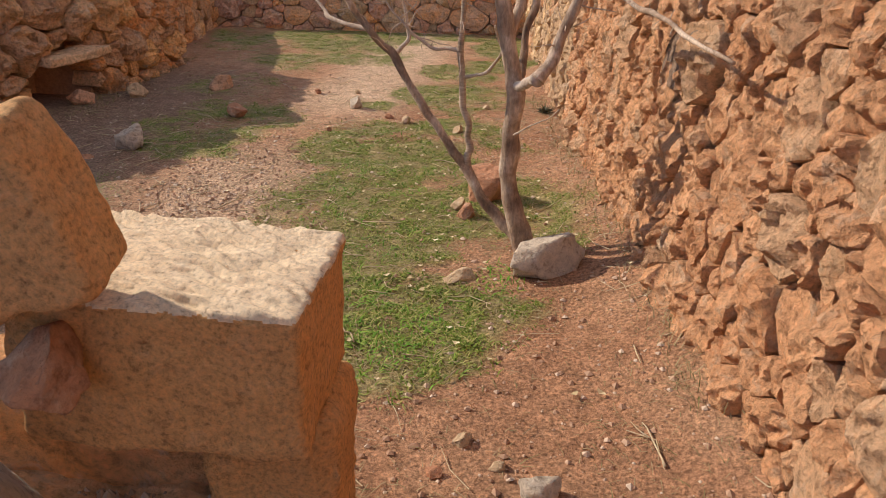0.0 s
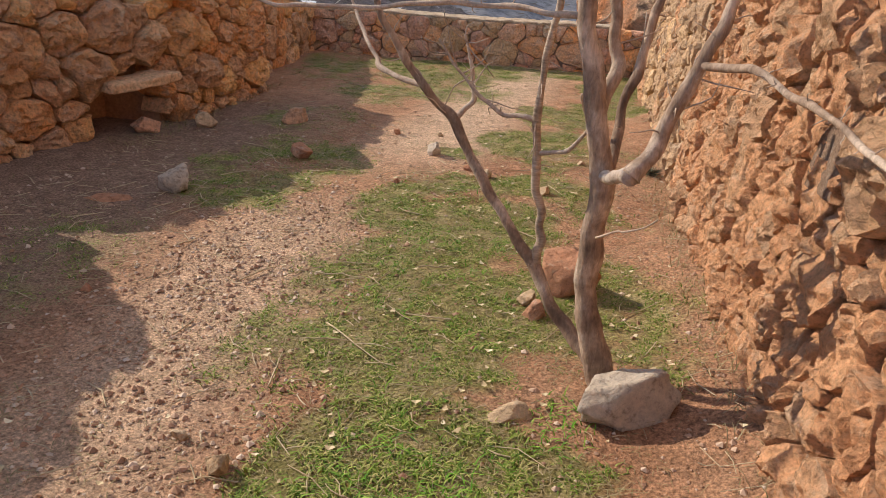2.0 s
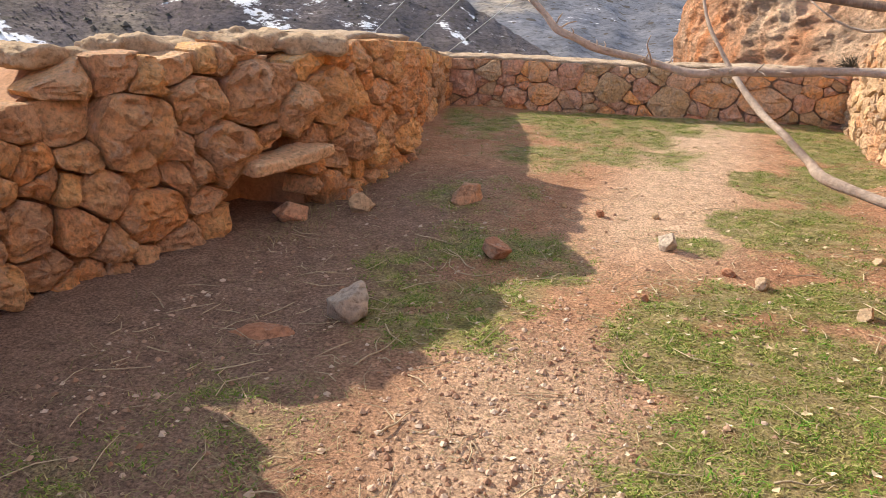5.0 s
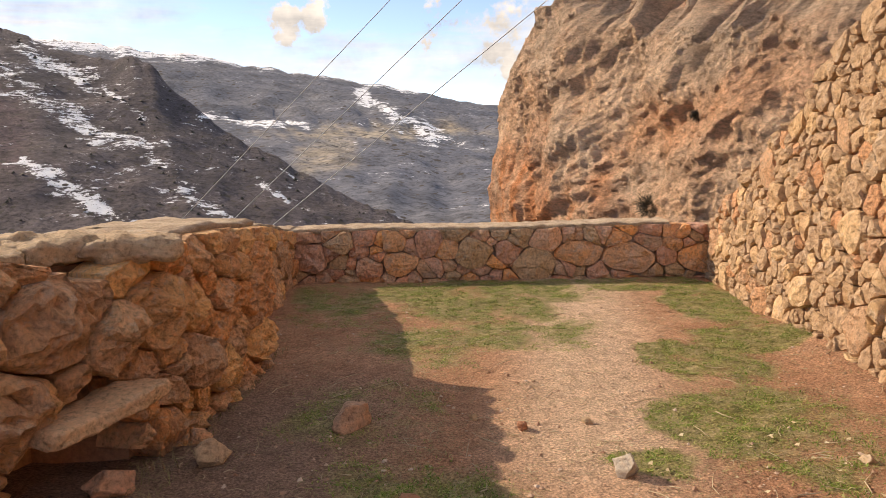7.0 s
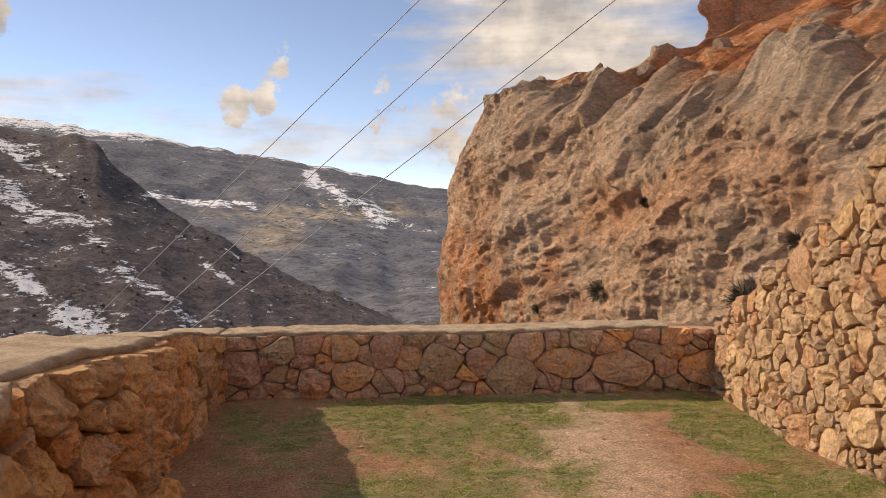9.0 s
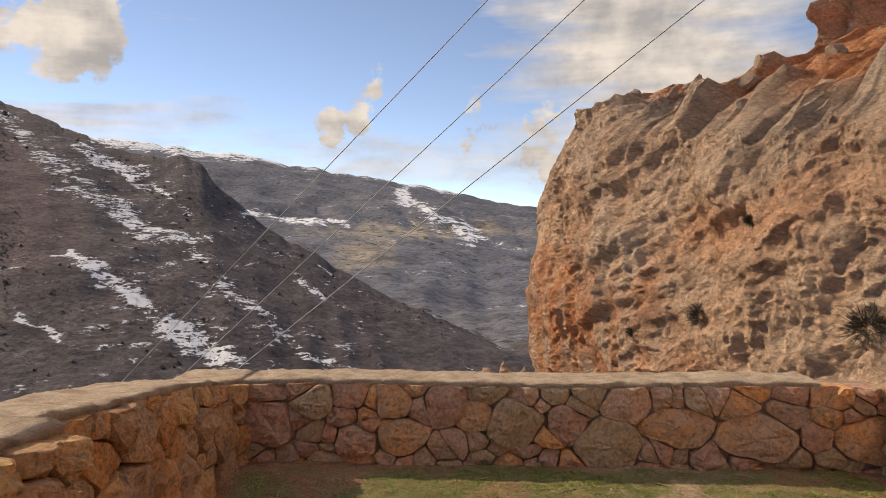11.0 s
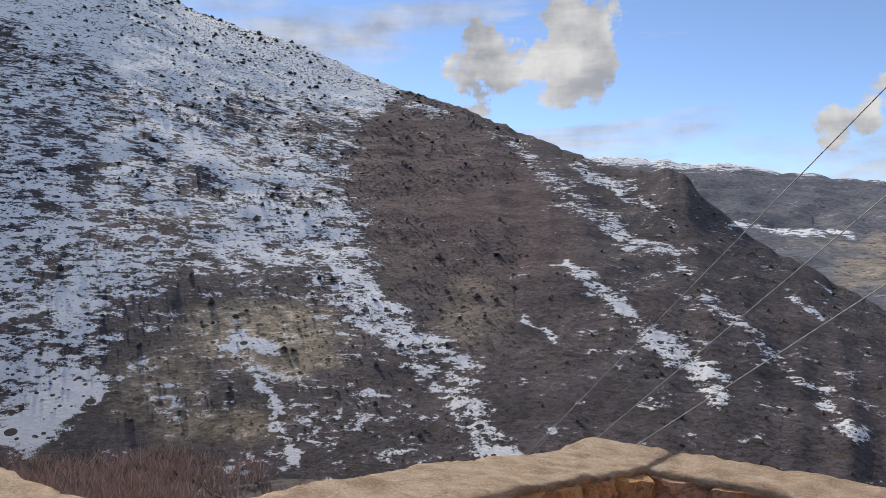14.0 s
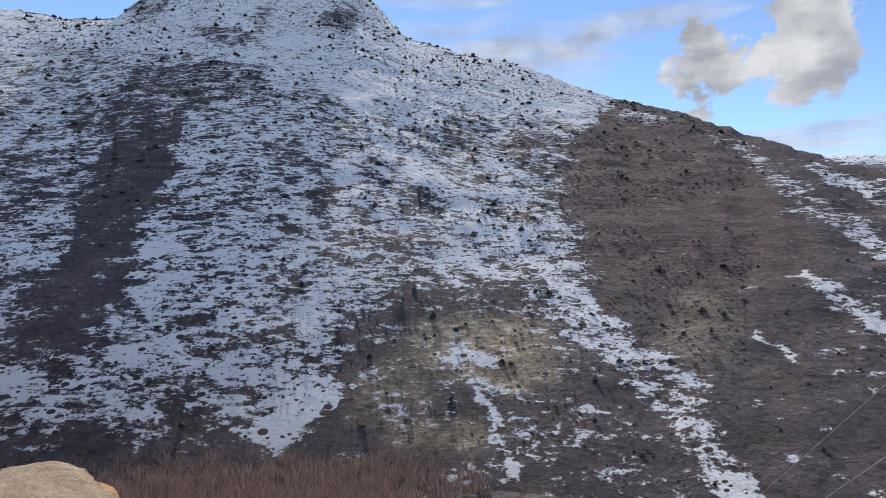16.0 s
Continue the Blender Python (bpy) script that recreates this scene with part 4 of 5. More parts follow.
def valley_ground():
    """The ground beyond the terrace: one sheet that falls to the valley and reaches the horizon."""
    verts, faces = [], []
    rings = [5.5, 7, 9, 12, 16, 22, 30, 45, 65, 95, 130, 180, 260, 400, 700, 1300, 2500, 4500]
    n = 144
    for r in rings:
        for i in range(n):
            yaw = -180 + 360 * i / n
            p = spot(yaw, r, 0)
            z = -2.5 - 61 * (1 - math.exp(-(r - 5) / 55))
            back = smooth01(2.0, 30.0, p.x) * (1 - smooth01(2, 9, p.y))
            behind = 1 - smooth01(-9, -4, p.y)
            z = z * (1 - max(back, behind)) + back * min(60, 1.0 + 0.5 * max(0, p.x - 1.5)) + behind * (-0.4) * (1 - back)
            inside = -5.2 < p.x < 1.6 and -4 < p.y < 12.1
            if inside:
                z = -1.2
            p.z = z + 0.02 * r * noise.noise((p.x * 0.03, p.y * 0.03, 0)) * smooth01(12, 60, r)
            verts.append(p)
    for k in range(len(rings) - 1):
        for i in range(n):
            a, b = k * n + i, k * n + (i + 1) % n
            faces.append((a, b, b + n, a + n))
    verts.append(Vector((CX, CY, -1.2)))
    faces += [(len(verts) - 1, (i + 1) % n, i) for i in range(n)]
    me = mesh_from("ground_valley", verts, faces, M_HILL, True)
    at = me.color_attributes.new("lie", "FLOAT_COLOR", "POINT")
    at.data.foreach_set("color", [0.05, 0.1, 0.0, 1.0] * len(me.vertices))
    thing("ground", "brown scrubby valley ground falling away below the terrace", "ground", kind="structure", me=me)


valley_ground()
_, flank = slope_sheet("mountain_near", -38, 132, [(-38, 140), (20, 170), (60, 230), (132, 250)], -64, RIDGE, DIST, M_HILL, 560, 200,
                       "steep brown mountain flank streaked with patchy snow", 5.0)
slope_sheet("plateau", -45, 50, [(-45, 300), (50, 500)], -70, PLATEAU, [(-45, 1300), (50, 1400)], M_FARHILL_HAZED, 150, 50,
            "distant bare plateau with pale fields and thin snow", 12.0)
slope_sheet("mountain_far", -45, 50, [(-45, 900), (50, 1000)], -60, FARRIDGE, [(-45, 2300), (50, 2500)], M_FARHILL_HAZED, 150, 40,
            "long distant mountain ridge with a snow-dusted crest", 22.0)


def scrub():
    """Dark juniper and thorn bushes dotted over the flank, too many to count."""
    rs = random.Random(21)
    verts, faces = [], []
    nu, nv = 560, 201
    for _ in range(60000):
        i, j = int(nu * (0.25 + 0.6 * rs.random())), rs.randrange(4, 192)
        p = flank[i * nv + j].lerp(flank[(i + 1) * nv + j + 1], rs.random())
        yaw = -38 + 170 * i / nu
        if noise.noise((p.x * 0.012, p.y * 0.012, 3)) < rs.uniform(-0.6, 0.25) or rs.random() > 0.35 + j / 110:
            continue
        d = math.hypot(p.x - CX, p.y - CY)
        tall = rs.random() < (0.07 if yaw > 50 else 0.03)
        s = rs.uniform(0.3, 0.75) * (0.5 + d / 750) * (rs.uniform(1.8, 3.4) if tall else 1.0) * (0.55 if yaw < 35 else 1.0)
        k = len(verts)
        for a in range(6):
            ang = a * 1.0472 + rs.uniform(-0.4, 0.4)
            verts.append(p + Vector((math.cos(ang) * s * rs.uniform(0.6, 1.2), math.sin(ang) * s * rs.uniform(0.6, 1.2), rs.uniform(0.0, 0.6) * s)))
        verts.append(p + Vector((rs.uniform(-0.4, 0.4) * s, rs.uniform(-0.4, 0.4) * s, s * rs.uniform(0.5, 0.9) * (1.6 if tall else 1.0))))
        faces += [(k + a, k + (a + 1) % 6, k + 6) for a in range(6)]
    m = blade_mat("juniper_green", (0.024, 0.028, 0.022), (0.05, 0.048, 0.036), (0.09, 0.072, 0.058))
    thing("scrub", "dark juniper and thorn scrub dotted over the slope", "bush", kind="stuff", me=mesh_from("scrub", verts, faces, m))
    # bare riverside thicket at the foot
    verts, faces = [], []
    for _ in range(7000):
        yaw, r = rs.uniform(50, 105), rs.uniform(200, 300)
        if rs.random() > smooth01(52, 66, yaw + 6 * noise.noise((yaw * 0.3, r * 0.03, 0))):
            continue
        p = spot(yaw, r, -60)
        p.z = -62 + 6 * smooth01(215, 300, r)
        for _ in range(12):
            h, w, a = rs.uniform(1.5, 5.6) * (0.9 + 0.9 * noise.noise((yaw * 1.5, r * 0.12, 2.0))), rs.uniform(0.08, 0.26), rs.uniform(0, 6.283)
            o = Vector((math.cos(a), math.sin(a), 0)) * h * rs.uniform(0.2, 0.9)
            q = p + Vector((rs.gauss(0, 0.8), rs.gauss(0, 0.8), 0))
            k = len(verts)
            verts += [q + Vector((math.cos(radians(yaw)) * w, math.sin(radians(yaw)) * w, 0)), q - Vector((math.cos(radians(yaw)) * w, math.sin(radians(yaw)) * w, 0)), q + o + Vector((0, 0, h))]
            faces.append((k, k + 1, k + 2))
    m = blade_mat("bare_willow", (0.26, 0.19, 0.165), (0.40, 0.30, 0.26), (0.55, 0.44, 0.39))
    thing("thicket", "reddish-brown bare thicket along the valley floor", "trees", kind="stuff", me=mesh_from("thicket", verts, faces, m))


scrub()


def cliff_mat():
    m, t, b = base_mat("conglomerate_cliff", 0.95)
    pos = t.nodes.new("ShaderNodeTexCoord").outputs["Object"]
    att = t.nodes.new("ShaderNodeAttribute")
    att.attribute_name = "lie"
    sep = t.nodes.new("ShaderNodeSeparateColor")
    t.links.new(att.outputs["Color"], sep.inputs[0])
    mp = t.nodes.new("ShaderNodeMapping")
    mp.inputs["Scale"].default_value = (1, 1, 1.8)
    mp.inputs["Rotation"].default_value = (0.2, 0.45, 0)
    t.links.new(pos, mp.inputs["Vector"])
    big = noise_node(t, pos, 0.09, 6, 0.6, 0.6)
    mid = noise_node(t, mp.outputs[0], 0.5, 8, 0.72, 0.8)
    fine = noise_node(t, mp.outputs[0], 2.6, 8, 0.75, 0.3)
    r = ramp(t, [(0.28, (0.60, 0.35, 0.22)), (0.45, (0.74, 0.48, 0.32)), (0.6, (0.76, 0.55, 0.40)), (0.75, (0.64, 0.50, 0.40))])
    t.links.new(big.outputs["Fac"], r.inputs["Fac"])
    c = mix(t, sep.outputs[0], r.outputs[0], (0.66, 0.29, 0.14))
    c = mix(t, sep.outputs[1], c, (0.46, 0.36, 0.28))
    d = ramp(t, [(0.32, (0.72, 0.69, 0.67)), (0.5, (1.15, 1.14, 1.12)), (0.7, (1.6, 1.57, 1.5))])
    t.links.new(mid.outputs["Fac"], d.inputs["Fac"])
    d2 = ramp(t, [(0.34, (0.7, 0.69, 0.68)), (0.66, (1.4, 1.4, 1.4))])
    t.links.new(fine.outputs["Fac"], d2.inputs["Fac"])
    c = mix(t, 0.9, mix(t, 0.85, c, d.outputs[0], "MULTIPLY"), d2.outputs[0], "MULTIPLY")
    warp = mix(t, 0.12, mp.outputs[0], fine.outputs["Color"])
    cracks = []
    for sc, wid in ((0.35, 0.05), (1.3, 0.09)):
        v = mk(t, "ShaderNodeTexVoronoi", Scale=sc)
        v.feature = "DISTANCE_TO_EDGE"
        t.links.new(warp, v.inputs["Vector"])
        k = ramp(t, [(0.0, (0.62, 0.58, 0.55)), (wid, (1, 1, 1))])
        t.links.new(v.outputs["Distance"], k.inputs["Fac"])
        c = mix(t, 0.4, c, k.outputs[0], "MULTIPLY")
        cracks.append(k.outputs[0])
    t.links.new(c, b.inputs["Base Color"])
    bump(t, b, [(mid.outputs["Fac"], 0.8), (cracks[1], 0.4), (fine.outputs["Fac"], 0.9)], 0.7)
    return m


M_CLIFF = cliff_mat()


M_BOULDER = plain_noise_mat("crag_boulder", [(0.3, (0.34, 0.25, 0.19)), (0.7, (0.55, 0.40, 0.29))], (0.5, 5.0), bump_d=0.4)


def build_cliff():
    """A crag beside the terrace: a bulging broken face with an overhung prow, then red scree rising behind its lip."""
    plan = [(-0.35, 30, 130), (-0.2, 12, 112), (-0.08, 4.5, 96), (0.0, 1.6, 84), (0.05, 3.0, 78), (0.14, 7.0, 68), (0.35, 13.5, 51), (0.6, 19.5, 36), (1.0, 27, 19), (1.2, 31, 10)]
    lip = [(-0.35, 9), (-0.08, 9.5), (0.0, 10.6), (0.03, 12.4), (0.065, 14.0), (0.09, 13.8), (0.10, 13.0), (0.12, 13.0), (0.16, 11.4), (0.22, 9.2), (0.35, 8.2), (0.6, 6.6), (1.0, 5.5), (1.2, 5)]
    px = [(s, x) for s, x, y in plan]
    py = [(s, y) for s, x, y in plan]
    nu, nv, nt = 620, 260, 70
    verts, cols, faces = [], [], []
    for i in range(nu + 1):
        s = -0.35 + 1.55 * i / nu
        x, y = lerp_profile(px, s), lerp_profile(py, s)
        x2, y2 = lerp_profile(px, s + 0.03), lerp_profile(py, s + 0.03)
        d = Vector((x2 - x, y2 - y, 0)).normalized()
        n = Vector((d.y, -d.x, 0))
        top = lerp_profile(lip, s) + 1.1 * noise.noise((s * 16, 2.0, 0.0)) + 0.8 * noise.noise((s * 45, 5.0, 0.0)) + 0.3 * noise.noise((s * 120, 8.0, 0.0))
        for j in range(nv + nt + 1):
            if j <= nv:
                k = j / nv
                z = -40 + (top + 40) * k
                lean = -1.8 * k ** 3 + 1.0 * smooth01(0.55, 0.68, k) * (1 - smooth01(0.9, 1.0, k))
                p = Vector((x, y, z)) + n * lean
                q = p * 0.11
                b1 = 1.9 * fbm(q.x, q.y, q.z * 0.8, 3)
                # beds dip across the face: thin across, long along
                run_, bed = d.x * p.x + d.y * p.y, p.z - 0.85 * p.x
                bed += 0.9 * noise.noise((p.x * 0.22, p.y * 0.22, p.z * 0.22))
                b2 = 0.5 * (0.45 - abs(noise.noise((run_ * 0.10, bed * 0.42, 2.0))) * 1.7) + 0.5 * max(0.0, noise.noise((p.x * 0.2, p.y * 0.2, p.z * 0.25 + 9)))
                b3 = 0.2 * (0.4 - abs(noise.noise((run_ * 0.26, bed * 1.1, 7.0))) * 1.8) + 0.16 * (0.4 - abs(noise.noise((run_ * 0.7, bed * 2.3, 3.0))) * 1.8)
                b4 = 0.17 * fbm(p.x * 1.7, p.y * 1.7, p.z * 1.7, 4, 0.65) + 0.22 * (0.4 - abs(noise.noise((run_ * 0.8, p.z * 0.28, 5.0))) * 1.8)
                edge = 1 - 0.5 * (1 - smooth01(0.0, 0.08, abs(s)))
                p += n * (b1 + b2 + b3) * edge + n * b4
                p.z += 0.5 * fbm(p.x * 0.5, p.y * 0.5, 4, 3) * smooth01(0.7, 1, k)
                red = 0.5 * smooth01(0.1, 0.5, fbm(p.x * 0.07, p.y * 0.07, p.z * 0.10, 3)) + 0.9 * smooth01(3, -4, p.z) * smooth01(0.26, 0.08, abs(s - 0.05)) * smooth01(-0.25, 0.3, noise.noise((run_ * 0.5, p.z * 0.09, 4)))
                grey = 0.45 * smooth01(0.86, 1.0, k) + 0.35 * smooth01(0.1, 0.5, fbm(p.x * 0.12, p.y * 0.12, p.z * 0.12 + 7, 3))
                cols.append((min(1, max(0, red)), min(1, max(0, grey)), 0, 1))
                rim = p.copy()
            else:
                k = (j - nv) / nt
                back = 70 * k
                rise = lerp_profile([(0, 0.0), (0.05, 2.6), (0.12, 5.4), (0.3, 11), (1, 42)], k) * (0.22 + 0.78 * smooth01(0.07, 0.26, s)) - 14 * (1 - smooth01(-0.2, 0.03, s)) * k
                p = rim - n * back + Vector((0, 0, rise))
                lumps = max(0, noise.noise((p.x * 0.3, p.y * 0.3, 5.5)) - 0.15) * 3.2 * max(0, 1 - 2.2 * k) + 0.3 * fbm(p.x * 0.5, p.y * 0.5, 2, 4)
                broken = 1 - smooth01(0.08, 0.2, k)
                lumps += broken * (1.1 * max(0.0, noise.noise((p.x * 0.55, p.y * 0.55, 3.5))) + 0.5 * fbm(p.x * 1.1, p.y * 1.1, p.z, 3))
                p.z += lumps * smooth01(0, 0.03, k)
                soil = (1.0 - smooth01(0.3, 1.2, lumps)) * smooth01(0.015, 0.09, k)
                cols.append((soil, 0.7 * (1 - soil), 0, 1))
            verts.append(p)
    m = nv + nt + 1
    for i in range(nu):
        for j in range(m - 1):
            a = i * m + j
            faces.append((a, a + m, a + m + 1, a + 1))
    me = mesh_from("cliff", verts, faces, M_CLIFF, True)
    me.set_sharp_from_angle(angle=0.5)
    at = me.color_attributes.new("lie", "FLOAT_COLOR", "POINT")
    at.data.foreach_set("color", [c for col in cols for c in col])
    thing("cliff", "bulging orange and grey rock crag with red scree on its back", "cliff", kind="structure", me=me)
    rs = random.Random(4)
    for s, back, size in ((0.05, 3, 0.8), (0.075, 4, 1.0), (0.115, 3, 1.0), (0.15, 4, 0.9), (0.19, 3, 1.2), (0.22, 6, 1.1), (0.26, 3, 1.6), (0.30, 8, 1.0), (0.33, 5, 1.3), (0.36, 9, 0.9), (0.40, 6, 1.1), (0.44, 10, 0.8), (0.13, 8, 1.6), (0.17, 11, 1.8), (0.28, 14, 0.9), (0.48, 5, 0.9)):
        i = int((s + 0.35) / 1.55 * nu)
        p = verts[i * m + nv + back]
        b = thing("boulder", "grey-brown boulder resting on the red scree", "boulder", "boulders on the crag", me=boulder("boulder", (size, size * rs.uniform(0.7, 1), size * rs.uniform(0.6, 0.9)), M_BOULDER, rs, 18, 4, 0.3, 1.6), loc=p - Vector((0, 0, size * 0.5)))
        b.rotation_euler.z = rs.uniform(0, 6)
    m_bush = blade_mat("thorn_bush", (0.05, 0.045, 0.035), (0.10, 0.085, 0.06), (0.16, 0.13, 0.10))
    for s, z, size in ((0.28, -3.2, 1.5), (0.46, -2.6, 1.7), (0.50, 0.5, 1.1), (0.2, -5.0, 0.9), (0.33, 3.0, 0.6)):
        i = int((s + 0.35) / 1.55 * nu)
        p = min((verts[i * m + j] for j in range(nv)), key=lambda q: abs(q.z - z))
        v, f = [], []
        for _ in range(1500):
            d = Vector((rs.gauss(0, 1), rs.gauss(0, 1), rs.gauss(0.3, 0.8))).normalized() * size * rs.uniform(0.15, 1.0) ** 0.6 * rs.uniform(0.6, 1.0)
            w = Vector((rs.gauss(0, 1), rs.gauss(0, 1), rs.gauss(0, 1))).normalized() * 0.025
            k = len(v)
            v += [d * 0.6 + w, d * 0.6 - w, d + w * 6]
            f.append((k, k + 1, k + 2))
        thing("thorn_bush", "dark bare thorn bush clinging to the crag", "bush", "bushes on the crag", me=mesh_from("thorn_bush", v, f, m_bush), loc=p)
    crag = boulder("crag", (9, 7, 11), M_CLIFF, random.Random(9), 20, 6, 0.4, 2.6)
    thing("crag", "upper rock tower above the red scree", "cliff", kind="structure", me=crag, loc=(36, 84, 16))


build_cliff()


# ---- wires ----
def cable(a, d, lo, hi):
    a, d = Vector(a), Vector(d).normalized()
    pts = [a + d * (lo + (hi - lo) * k / 6) for k in range(7)]
    v, f = tube(pts, [0.008] * 7, 6, 3)
    thing("power_cable", "thin grey overhead power cable crossing the valley", "cable", "overhead power cables", me=mesh_from("power_cable", v, f, M_WIRE, True))


cable((3.1, 12.2, 8.2), (0.69, -0.52, 0.51), -60, 22)
cable((3.1, 13.8, 7.4), (0.71, -0.45, 0.54), -60, 22)
cable((4.4, 12.3, 6.8), (0.70, -0.52, 0.48), -60, 22)

# ---- tree ----
tv = Vector((0.33, 3.8, ground_z(0.33, 3.8)))
TREE = thing("tree", "small bare fruit tree with forked grey-brown limbs", "tree", loc=tv)


def limb(name, pts, radii, mat, sides=10, rough=0.12, label="", parent=None):
    v, f = tube([Vector(p) - tv for p in pts], radii, sides, 6, rough)
    return part(name, mesh_from(name, v, f, mat, True), parent or TREE, label=label)


def grow(pts, r0, r1, mat=None, rough=0.1, label=""):
    # crooked between the joints, with swollen knots at them
    rs_ = random.Random(int(1000 * r0) + 17 * len(pts))
    q, n = [], 2 * len(pts) - 1
    for a, b in zip(pts, pts[1:]):
        a, b = Vector(a), Vector(b)
        off = 0.035 * (b - a).length
        q += [a, a.lerp(b, 0.5) + Vector((rs_.gauss(0, off), rs_.gauss(0, off), rs_.gauss(0, off)))]
    q.append(Vector(pts[-1]))
    return limb("branch", q, [(r0 + (r1 - r0) * k / (n - 1)) * (1.12 if k % 2 == 0 else 0.94) for k in range(n)], mat or M_BARK, 10, rough * 1.6, label)


TRUNK_PTS = [(0.37, 3.80, -0.12), (0.345, 3.8, 0.08), (0.275, 3.82, 0.28), (0.25, 3.82, 0.47), (0.26, 3.76, 0.75), (0.21, 3.76, 1.02), (0.15, 3.76, 1.27), (0.10, 3.8, 1.6), (0.12, 3.85, 2.0)]
limb("trunk", TRUNK_PTS, [0.075, 0.058, 0.043, 0.039, 0.038, 0.036, 0.032, 0.026, 0.016], M_BARK, 16, 0.25)
L1 = [(0.34, 3.83, 0.05), (0.20, 3.95, 0.18), (0.06, 4.02, 0.38), (-0.14, 4.08, 0.64), (-0.29, 4.15, 0.87), (-0.40, 4.13, 0.99), (-0.48, 4.12, 1.09), (-0.56, 4.1, 1.22), (-0.62, 4.08, 1.42)]
grow(L1, 0.027, 0.010)
L2 = [(0.06, 4.02, 0.38), (0.085, 4.05, 0.47), (0.075, 4.06, 0.58), (0.035, 4.06, 0.73), (0.02, 4.05, 0.92), (0.03, 4.05, 1.13), (0.06, 4.04, 1.32), (0.05, 4.04, 1.55)]
grow(L2, 0.019, 0.009, M_RINGED, 0.14)
grow([(0.255, 3.74, 0.83), (0.28, 3.60, 0.865), (0.315, 3.50, 0.90)], 0.019, 0.022, M_PEELED, 0.14, "peeled pale stub of the limb")
L3 = [(0.315, 3.50, 0.90), (0.37, 3.54, 0.99), (0.43, 3.54, 1.15), (0.49, 3.54, 1.30), (0.53, 3.54, 1.45), (0.58, 3.5, 1.7)]
grow(L3, 0.026, 0.014)
L4 = [(0.455, 3.53, 1.22), (0.54, 3.36, 1.24), (0.62, 3.15, 1.20), (0.68, 2.92, 1.155), (0.72, 2.6, 1.13)]
grow(L4, 0.012, 0.006)
L5 = [(0.26, 3.79, 0.80), (0.29, 3.88, 0.94), (0.33, 3.92, 1.12), (0.36, 3.95, 1.31), (0.40, 4.0, 1.7)]
grow(L5, 0.018, 0.012)
L6 = [(0.21, 3.78, 0.95), (0.255, 3.84, 1.15), (0.23, 3.86, 1.33), (0.2, 3.9, 1.75)]
grow(L6, 0.024, 0.014)
L7 = [(0.13, 3.77, 1.30), (-0.05, 3.86, 1.31), (-0.30, 3.95, 1.30), (-0.55, 3.99, 1.265), (-0.77, 4.0, 1.255), (-0.92, 4.0, 1.25), (-1.07, 4.0, 1.28), (-1.14, 4.0, 1.31), (-1.19, 4.01, 1.36)]
grow(L7, 0.010, 0.0052, M_TWIG, 0.16, "long pale level branch")
L8 = [(0.13, 3.77, 1.36), (-0.4, 4.0, 1.36), (-0.86, 4.1, 1.385), (-0.95, 4.1, 1.41), (-1.01, 4.1, 1.435), (-1.07, 4.1, 1.455), (-1.12, 4.08, 1.49), (-1.18, 4.06, 1.53), (-1.24, 4.06, 1.58)]
grow(L8, 0.0085, 0.004, M_BARK, 0.14)
L14 = [(-1.12, 4.08, 1.49), (-1.18, 4.05, 1.515), (-1.22, 4.02, 1.51), (-1.27, 4.0, 1.49)]
grow(L14, 0.0035, 0.0022, M_TWIG)
L15 = [(-0.86, 4.1, 1.385), (-0.95, 4.05, 1.44), (-1.04, 4.0, 1.46), (-1.09, 4.0, 1.475)]
grow(L15, 0.006, 0.003, M_BARK)
L9 = [(-0.4, 4.13, 0.99), (-0.61, 4.3, 1.02), (-0.68, 4.4, 1.08), (-0.73, 4.5, 1.12), (-0.8, 4.6, 1.21), (-0.85, 4.65, 1.29), (-0.87, 4.7, 1.36)]
grow(L9, 0.0105, 0.004, M_TWIG, 0.16)
L10 = [(-0.29, 4.15, 0.87), (-0.22, 4.17, 0.95), (-0.24, 4.17, 1.08), (-0.27, 4.17, 1.18)]
grow(L10, 0.011, 0.004, M_TWIG)
L11 = [(0.02, 4.05, 0.92), (-0.10, 4.10, 0.92), (-0.20, 4.12, 0.98), (-0.30, 4.14, 1.08), (-0.36, 4.15, 1.16)]
grow(L11, 0.010, 0.003, M_TWIG)
L12 = [(0.035, 4.06, 0.80), (0.14, 3.98, 0.84), (0.2, 3.9, 0.95), (0.16, 3.84, 1.06)]
grow(L12, 0.009, 0.004, M_TWIG)
L13 = [(0.26, 3.74, 0.62), (0.33, 3.55, 0.72), (0.40, 3.45, 0.80)]
grow(L13, 0.004, 0.002, M_TWIG)


def spurs(limbs, count, seed):
    """Short crooked spurs and twigs along the limbs."""
    rs = random.Random(seed)
    for _ in range(count):
        pts = rs.choice(limbs)
        k = rs.randrange(1, len(pts) - 1)
        p = Vector(pts[k]).lerp(Vector(pts[k + 1]), rs.random())
        d = Vector((rs.gauss(0, 1), rs.gauss(0, 0.7), rs.gauss(0.35, 0.8))).normalized()
        L = rs.choice((0.025, 0.035, 0.05, 0.08, 0.11, 0.16)) if pts not in (L4, L7, L8, L14, L15) else rs.choice((0.02, 0.03, 0.05))
        q = [p]
        for s in range(3):
            d = (d + Vector((rs.gauss(0, 0.35), rs.gauss(0, 0.3), rs.gauss(0.1, 0.35)))).normalized()
            q.append(q[-1] + d * L / 3)
        r = 0.0018 + L * 0.010
        v, f = tube([w - tv for w in q], [r, r * 0.8, r * 0.6, r * 0.35], 5, 2, 0.15)
        part("twig", mesh_from("twig", v, f, M_TWIG, True), TREE)


